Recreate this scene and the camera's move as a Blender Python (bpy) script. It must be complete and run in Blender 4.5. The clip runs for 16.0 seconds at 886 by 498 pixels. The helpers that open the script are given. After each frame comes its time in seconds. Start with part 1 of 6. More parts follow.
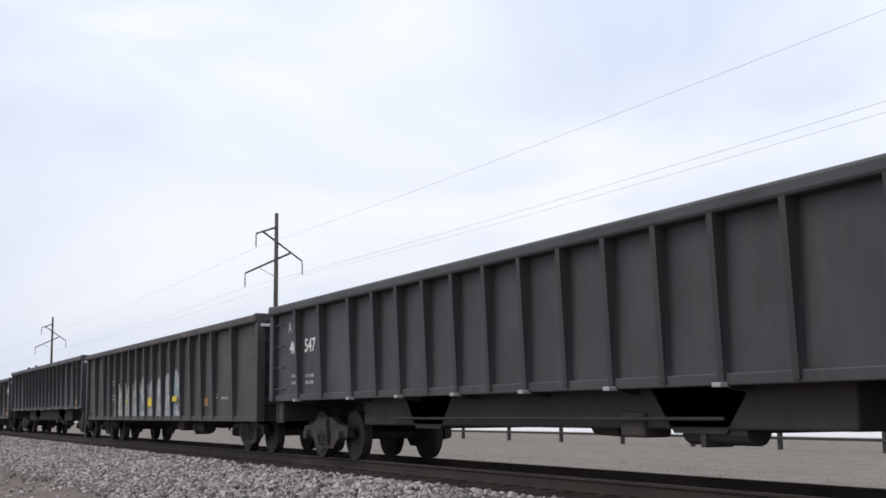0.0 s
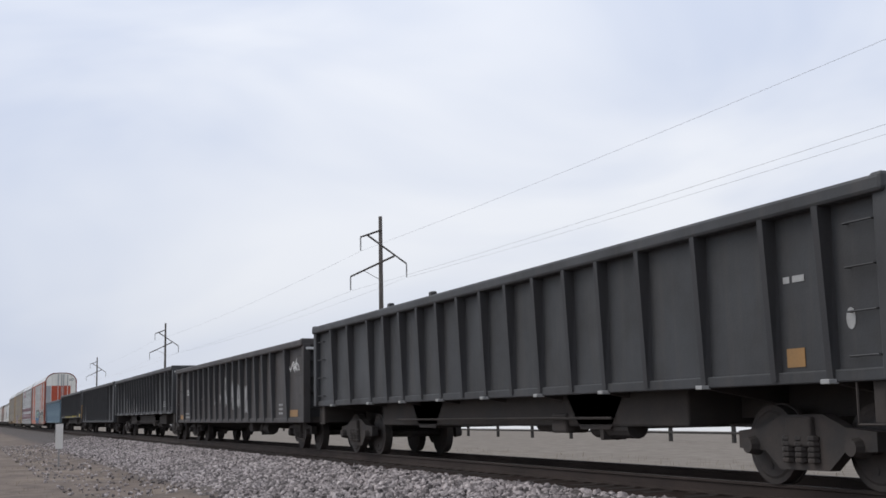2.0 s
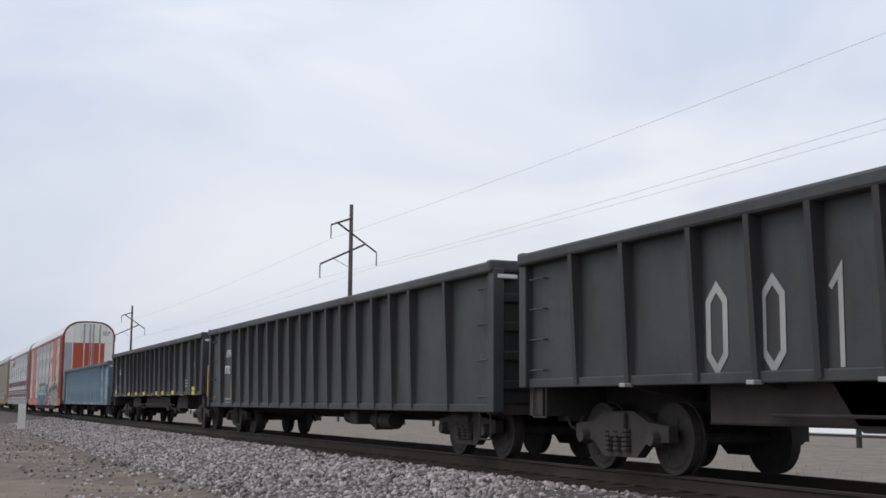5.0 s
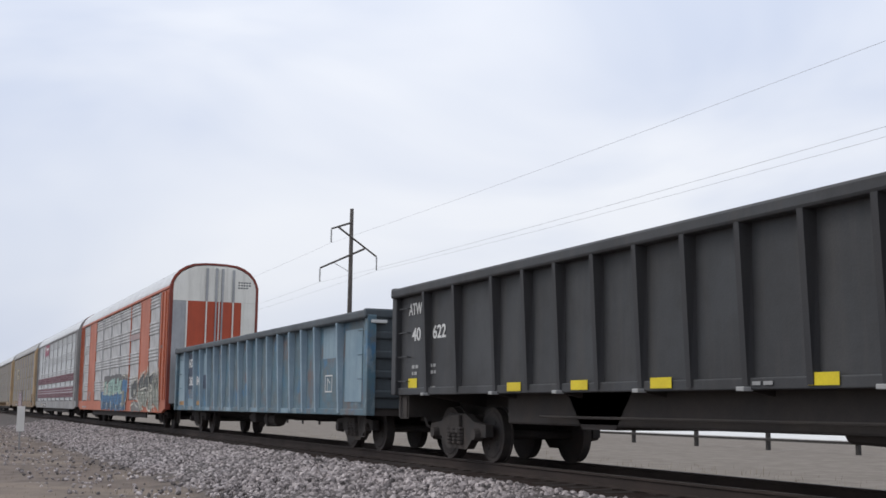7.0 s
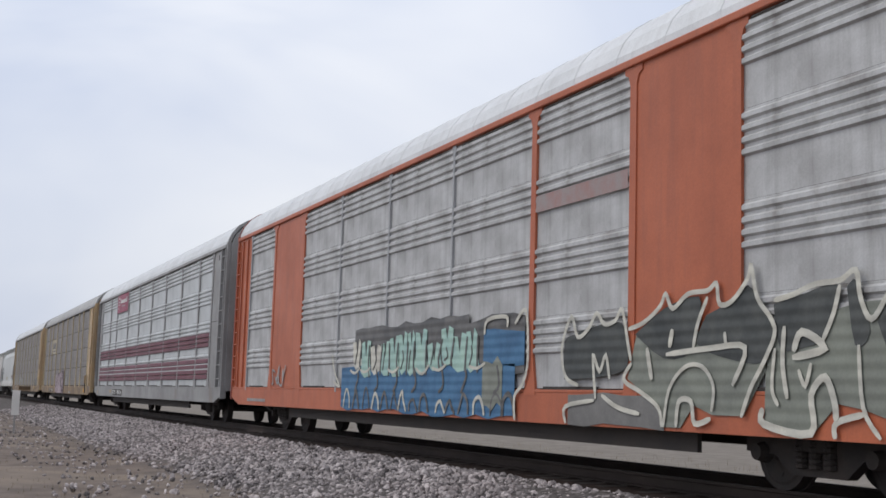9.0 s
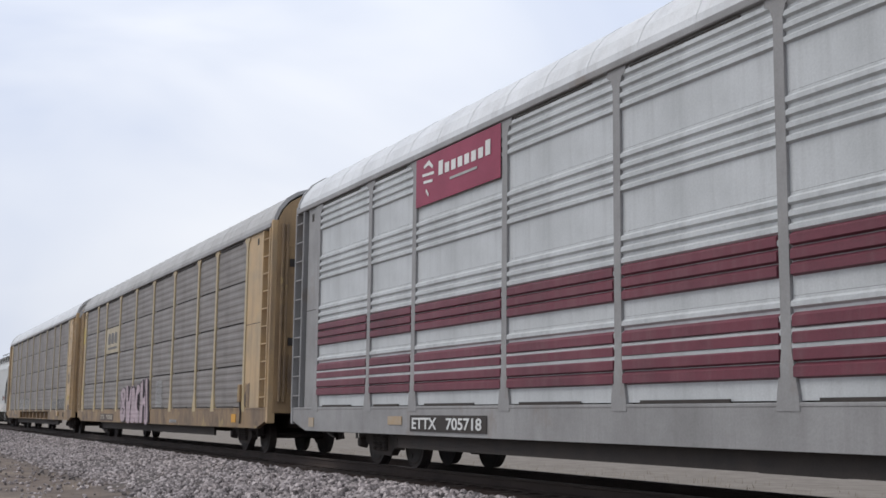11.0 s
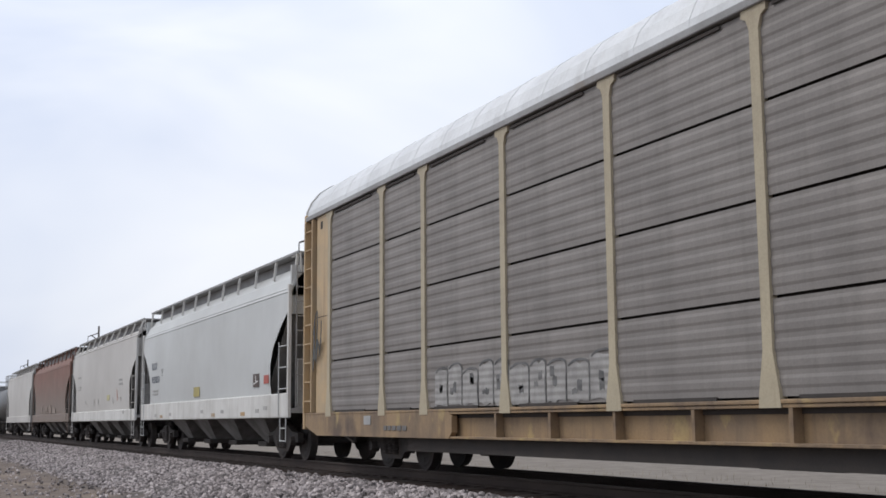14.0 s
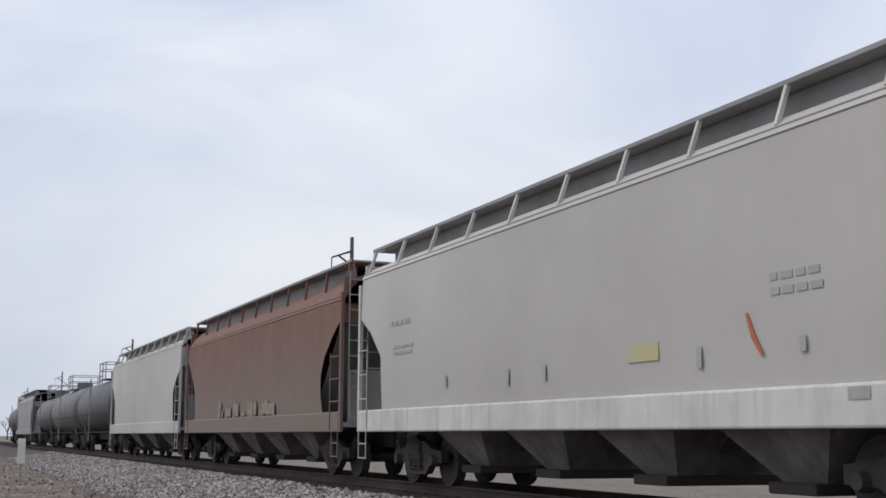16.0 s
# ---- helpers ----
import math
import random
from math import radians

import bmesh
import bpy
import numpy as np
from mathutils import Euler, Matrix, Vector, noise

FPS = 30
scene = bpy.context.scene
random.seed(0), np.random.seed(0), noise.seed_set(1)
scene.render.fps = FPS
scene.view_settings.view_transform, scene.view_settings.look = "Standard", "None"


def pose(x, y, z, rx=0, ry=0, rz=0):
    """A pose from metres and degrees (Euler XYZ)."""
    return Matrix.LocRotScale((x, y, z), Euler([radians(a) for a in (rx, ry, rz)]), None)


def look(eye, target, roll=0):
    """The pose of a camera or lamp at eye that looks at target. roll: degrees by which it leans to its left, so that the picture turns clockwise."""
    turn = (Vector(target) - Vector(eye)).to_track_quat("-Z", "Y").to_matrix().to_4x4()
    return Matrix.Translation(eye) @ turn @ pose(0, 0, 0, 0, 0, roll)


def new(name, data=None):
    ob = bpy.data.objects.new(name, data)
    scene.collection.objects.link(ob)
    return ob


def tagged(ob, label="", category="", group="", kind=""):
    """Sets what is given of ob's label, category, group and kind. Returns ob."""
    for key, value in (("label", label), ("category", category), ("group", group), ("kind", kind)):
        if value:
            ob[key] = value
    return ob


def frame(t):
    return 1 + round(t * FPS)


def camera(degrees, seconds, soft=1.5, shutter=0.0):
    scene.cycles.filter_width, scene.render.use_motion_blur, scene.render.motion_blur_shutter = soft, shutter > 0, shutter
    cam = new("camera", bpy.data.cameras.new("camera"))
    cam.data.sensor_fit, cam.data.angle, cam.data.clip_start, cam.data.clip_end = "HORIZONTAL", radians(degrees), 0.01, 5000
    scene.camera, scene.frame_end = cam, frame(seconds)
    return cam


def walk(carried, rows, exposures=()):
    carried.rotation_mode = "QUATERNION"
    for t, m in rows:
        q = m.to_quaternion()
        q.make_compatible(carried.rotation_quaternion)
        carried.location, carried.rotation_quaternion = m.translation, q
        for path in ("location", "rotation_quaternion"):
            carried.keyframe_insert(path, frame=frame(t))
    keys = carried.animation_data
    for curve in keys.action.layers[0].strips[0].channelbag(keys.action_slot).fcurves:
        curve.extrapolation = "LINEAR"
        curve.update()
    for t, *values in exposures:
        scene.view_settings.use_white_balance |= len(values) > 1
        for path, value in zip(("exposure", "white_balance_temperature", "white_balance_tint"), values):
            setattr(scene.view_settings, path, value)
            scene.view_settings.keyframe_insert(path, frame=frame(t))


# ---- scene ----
YC = 9.63          # track centre line; rail heads are at z = 0, the train runs towards +x
H_EYE = 0.87
cam = camera(40.0, 16.0, 1.6)
TURNS = [(0, 26.29, 7.65, -0.44), (0.5, 24.30, 7.44, -0.13), (1, 22.16, 7.78, -0.20), (1.5, 21.77, 7.79, -1.93),
         (2, 21.38, 7.74, -1.00), (2.5, 21.16, 7.83, -0.33), (3, 21.03, 7.56, 0.09), (3.5, 21.12, 7.30, 0.40),
         (4, 21.81, 7.29, 0.65), (6.5, 23.40, 7.31, 0.11), (7, 22.78, 7.50, 0.78), (7.5, 23.11, 7.33, 0.19),
         (8, 22.84, 7.08, 0.39), (8.5, 22.41, 7.11, 1.58), (9, 22.90, 7.09, 1.75), (11.5, 25.50, 7.90, 0.17),
         (12, 25.76, 7.22, -0.66), (12.5, 25.40, 7.18, -0.07), (13, 24.77, 7.58, 0.81), (13.5, 24.89, 7.67, -0.06),
         (14, 24.29, 8.06, -0.38), (14.5, 23.89, 8.78, -0.07), (15, 23.05, 8.72, 0.15), (15.5, 23.27, 9.04, 0.40),
         (16, 22.75, 8.80, 0.25)]
walk(cam, [(t, pose(0, 0, H_EYE, 90 + p, 0, 90 - y) @ pose(0, 0, 0, 0, 0, r)) for t, y, p, r in TURNS],
     exposures=[(0, 0.12), (0.5, 0.06), (1, 0.02), (2.5, -0.07), (4, -0.10), (6.5, -0.01), (7.5, 0.0), (9, -0.05), (11.5, 0.06), (12.5, 0.08),
                (13.5, 0.13), (14.5, 0.06), (15, 0.0), (16, -0.09)])


def run(t):
    """How far the train has run at t, from where it stands at 8 s."""
    surge = sum(0.62 * math.cos(math.pi * (t - c)) ** 2 for c in (12, 13, 14) if abs(t - c) < 0.5)      # slack running in and out
    return 19.129 * (t - 8) + 0.01913 * (t - 8) ** 2 + surge


# ---- sky and sun: a bright overcast day ----
world = bpy.data.worlds.new("overcast_sky")
scene.world = world
world.use_nodes = True
wn, wl = world.node_tree.nodes, world.node_tree.links
wn.clear()
w_out, w_bg = wn.new("ShaderNodeOutputWorld"), wn.new("ShaderNodeBackground")
w_sky = wn.new("ShaderNodeTexSky")
w_sky.sky_type, w_sky.sun_disc = 'NISHITA', False
SUN_EL, SUN_AZ = 50, -122       # degrees; azimuth from +x towards +y
w_sky.sun_elevation, w_sky.sun_rotation = radians(SUN_EL), radians(90 - SUN_AZ)
w_sky.air_density, w_sky.dust_density = 1.0, 3.0
w_co, w_map = wn.new("ShaderNodeTexCoord"), wn.new("ShaderNodeMapping")
w_map.inputs["Scale"].default_value = (1.5, 1.5, 3.6)
w_map.inputs["Rotation"].default_value = (radians(8), radians(-14), radians(20))
w_n1 = wn.new("ShaderNodeTexNoise")
w_n1.inputs["Scale"].default_value, w_n1.inputs["Detail"].default_value, w_n1.inputs["Roughness"].default_value = 1.7, 4, 0.45
w_n1.inputs["Distortion"].default_value = 0.6
w_ramp = wn.new("ShaderNodeValToRGB")
w_ramp.color_ramp.elements[0].position, w_ramp.color_ramp.elements[0].color = 0.36, (6.9, 7.6, 9.25, 1)
w_ramp.color_ramp.elements[1].position, w_ramp.color_ramp.elements[1].color = 0.66, (9.6, 9.9, 10.6, 1)
w_mix = wn.new("ShaderNodeMix")
w_mix.data_type = 'RGBA'
w_mix.inputs[0].default_value = 0.93
wl.new(w_co.outputs["Generated"], w_map.inputs[0])
wl.new(w_map.outputs[0], w_n1.inputs["Vector"])
wl.new(w_n1.outputs["Fac"], w_ramp.inputs[0])
wl.new(w_sky.outputs[0], w_mix.inputs[6])
wl.new(w_ramp.outputs[0], w_mix.inputs[7])
# an overcast sky is dimmest at the horizon
w_sep, w_up, w_scale = wn.new("ShaderNodeSeparateXYZ"), wn.new("ShaderNodeMapRange"), wn.new("ShaderNodeVectorMath")
w_up.inputs["From Min"].default_value, w_up.inputs["From Max"].default_value = 0.0, 0.4
w_up.inputs["To Min"].default_value, w_up.inputs["To Max"].default_value = 0.92, 1.13
w_scale.operation = 'SCALE'
wl.new(w_co.outputs["Generated"], w_sep.inputs[0])
wl.new(w_sep.outputs["Z"], w_up.inputs["Value"])
wl.new(w_mix.outputs[2], w_scale.inputs[0])
wl.new(w_up.outputs[0], w_scale.inputs["Scale"])
wl.new(w_scale.outputs[0], w_bg.inputs[0])
wl.new(w_bg.outputs[0], w_out.inputs[0])
w_bg.inputs[1].default_value = 0.0935
sun = new("sun", bpy.data.lights.new("sun", 'SUN'))
sun.data.energy, sun.data.angle, sun.data.color = 1.2, radians(30), (1, 0.96, 0.9)
sun.matrix_world = look((0, 0, 60), (-math.cos(radians(SUN_AZ)) * math.cos(radians(SUN_EL)),
                                     -math.sin(radians(SUN_AZ)) * math.cos(radians(SUN_EL)), 60 - math.sin(radians(SUN_EL))))


# ---- materials ----
def mat(name, base, alt=None, rough=0.6, metal=0.0, grain=6.0, stain=0.9, streak=0.0, streak_col=(0.06, 0.05, 0.04), bump=0.1,
        island=0.0, spec=0.4, ridges=0.0, speckle=0.14, blotch=()):
    """A worn surface: base and alt mixed by large stains, fine grain, optional vertical streaks of dirt or rust, fine relief."""
    m = bpy.data.materials.new(name)
    m.use_nodes = True
    n, l = m.node_tree.nodes, m.node_tree.links
    b = n["Principled BSDF"]
    co = n.new("ShaderNodeTexCoord")
    big, fine = n.new("ShaderNodeTexNoise"), n.new("ShaderNodeTexNoise")
    big.inputs["Scale"].default_value, big.inputs["Detail"].default_value, big.inputs["Roughness"].default_value = stain, 5, 0.6
    fine.inputs["Scale"].default_value, fine.inputs["Detail"].default_value = grain * 6, 4
    l.new(co.outputs["Object"], big.inputs["Vector"])
    l.new(co.outputs["Object"], fine.inputs["Vector"])
    alt = alt or tuple(c * 0.62 for c in base)
    r = n.new("ShaderNodeMapRange")
    r.inputs["From Min"].default_value, r.inputs["From Max"].default_value = 0.38, 0.66
    l.new(big.outputs["Fac"], r.inputs["Value"])
    mx = n.new("ShaderNodeMix")
    mx.data_type = 'RGBA'
    mx.inputs[6].default_value, mx.inputs[7].default_value = (*base, 1), (*alt, 1)
    l.new(r.outputs[0], mx.inputs[0])
    last = mx.outputs[2]
    if streak:
        mp, sn = n.new("ShaderNodeMapping"), n.new("ShaderNodeTexNoise")
        mp.inputs["Scale"].default_value = (3.2, 3.2, 0.28)
        sn.inputs["Scale"].default_value, sn.inputs["Detail"].default_value, sn.inputs["Roughness"].default_value = 1.6, 6, 0.65
        l.new(co.outputs["Object"], mp.inputs[0])
        l.new(mp.outputs[0], sn.inputs["Vector"])
        sr = n.new("ShaderNodeMapRange")
        sr.inputs["From Min"].default_value, sr.inputs["From Max"].default_value, sr.inputs["To Max"].default_value = 0.48, 0.74, streak
        l.new(sn.outputs["Fac"], sr.inputs["Value"])
        m2 = n.new("ShaderNodeMix")
        m2.data_type = 'RGBA'
        m2.inputs[7].default_value = (*streak_col, 1)
        l.new(sr.outputs[0], m2.inputs[0])
        l.new(last, m2.inputs[6])
        last = m2.outputs[2]
    for k, (size, low, high, share_of, colour) in enumerate(blotch):
        # soft-edged patches of rust, bare metal or other paint
        bo, bn, br, bx = n.new("ShaderNodeMapping"), n.new("ShaderNodeTexNoise"), n.new("ShaderNodeMapRange"), n.new("ShaderNodeMix")
        bo.inputs["Location"].default_value = (7.3 * k + 3.1, 2.2 * k, 5.7 * k + 1.4)
        bo.inputs["Scale"].default_value = (1, 1, 0.7)
        bn.inputs["Scale"].default_value, bn.inputs["Detail"].default_value, bn.inputs["Roughness"].default_value = size, 6, 0.6
        br.inputs["From Min"].default_value, br.inputs["From Max"].default_value, br.inputs["To Max"].default_value = low, high, share_of
        bx.data_type = 'RGBA'
        bx.inputs[7].default_value = (*colour, 1)
        l.new(co.outputs["Object"], bo.inputs[0])
        l.new(bo.outputs[0], bn.inputs["Vector"])
        l.new(bn.outputs["Fac"], br.inputs["Value"])
        l.new(br.outputs[0], bx.inputs[0])
        l.new(last, bx.inputs[6])
        last = bx.outputs[2]
    g = n.new("ShaderNodeMapRange")
    g.inputs["To Min"].default_value, g.inputs["To Max"].default_value = 1 - speckle, 1 + speckle
    l.new(fine.outputs["Fac"], g.inputs["Value"])
    fac = g.outputs[0]
    if island:
        geo, ir, mm = n.new("ShaderNodeNewGeometry"), n.new("ShaderNodeMapRange"), n.new("ShaderNodeMath")
        ir.inputs["To Min"].default_value, ir.inputs["To Max"].default_value = 1 - island, 1 + island
        l.new(geo.outputs["Random Per Island"], ir.inputs["Value"])
        mm.operation = 'MULTIPLY'
        l.new(ir.outputs[0], mm.inputs[0])
        l.new(fac, mm.inputs[1])
        fac = mm.outputs[0]
    sc = n.new("ShaderNodeVectorMath")
    sc.operation = 'SCALE'
    l.new(last, sc.inputs[0])
    l.new(fac, sc.inputs["Scale"])
    l.new(sc.outputs[0], b.inputs["Base Color"])
    rr = n.new("ShaderNodeMapRange")
    rr.inputs["To Min"].default_value, rr.inputs["To Max"].default_value = max(rough - 0.12, 0.05), min(rough + 0.15, 1)
    l.new(big.outputs["Fac"], rr.inputs["Value"])
    l.new(rr.outputs[0], b.inputs["Roughness"])
    b.inputs["Metallic"].default_value = metal
    b.inputs["Specular IOR Level"].default_value = spec
    if ridges:
        wv, rb = n.new("ShaderNodeTexWave"), n.new("ShaderNodeBump")
        wv.bands_direction = 'Z'
        wv.inputs["Scale"].default_value, wv.inputs["Distortion"].default_value = 0.314 / ridges, 0.15
        rb.inputs["Strength"].default_value, rb.inputs["Distance"].default_value = 0.22, 0.03
        l.new(co.outputs["Object"], wv.inputs["Vector"])
        l.new(wv.outputs["Fac"], rb.inputs["Height"])
        l.new(rb.outputs[0], b.inputs["Normal"])
    elif bump:
        bp = n.new("ShaderNodeBump")
        bp.inputs["Strength"].default_value, bp.inputs["Distance"].default_value = bump, 0.02
        l.new(fine.outputs["Fac"], bp.inputs["Height"])
        l.new(bp.outputs[0], b.inputs["Normal"])
    return m


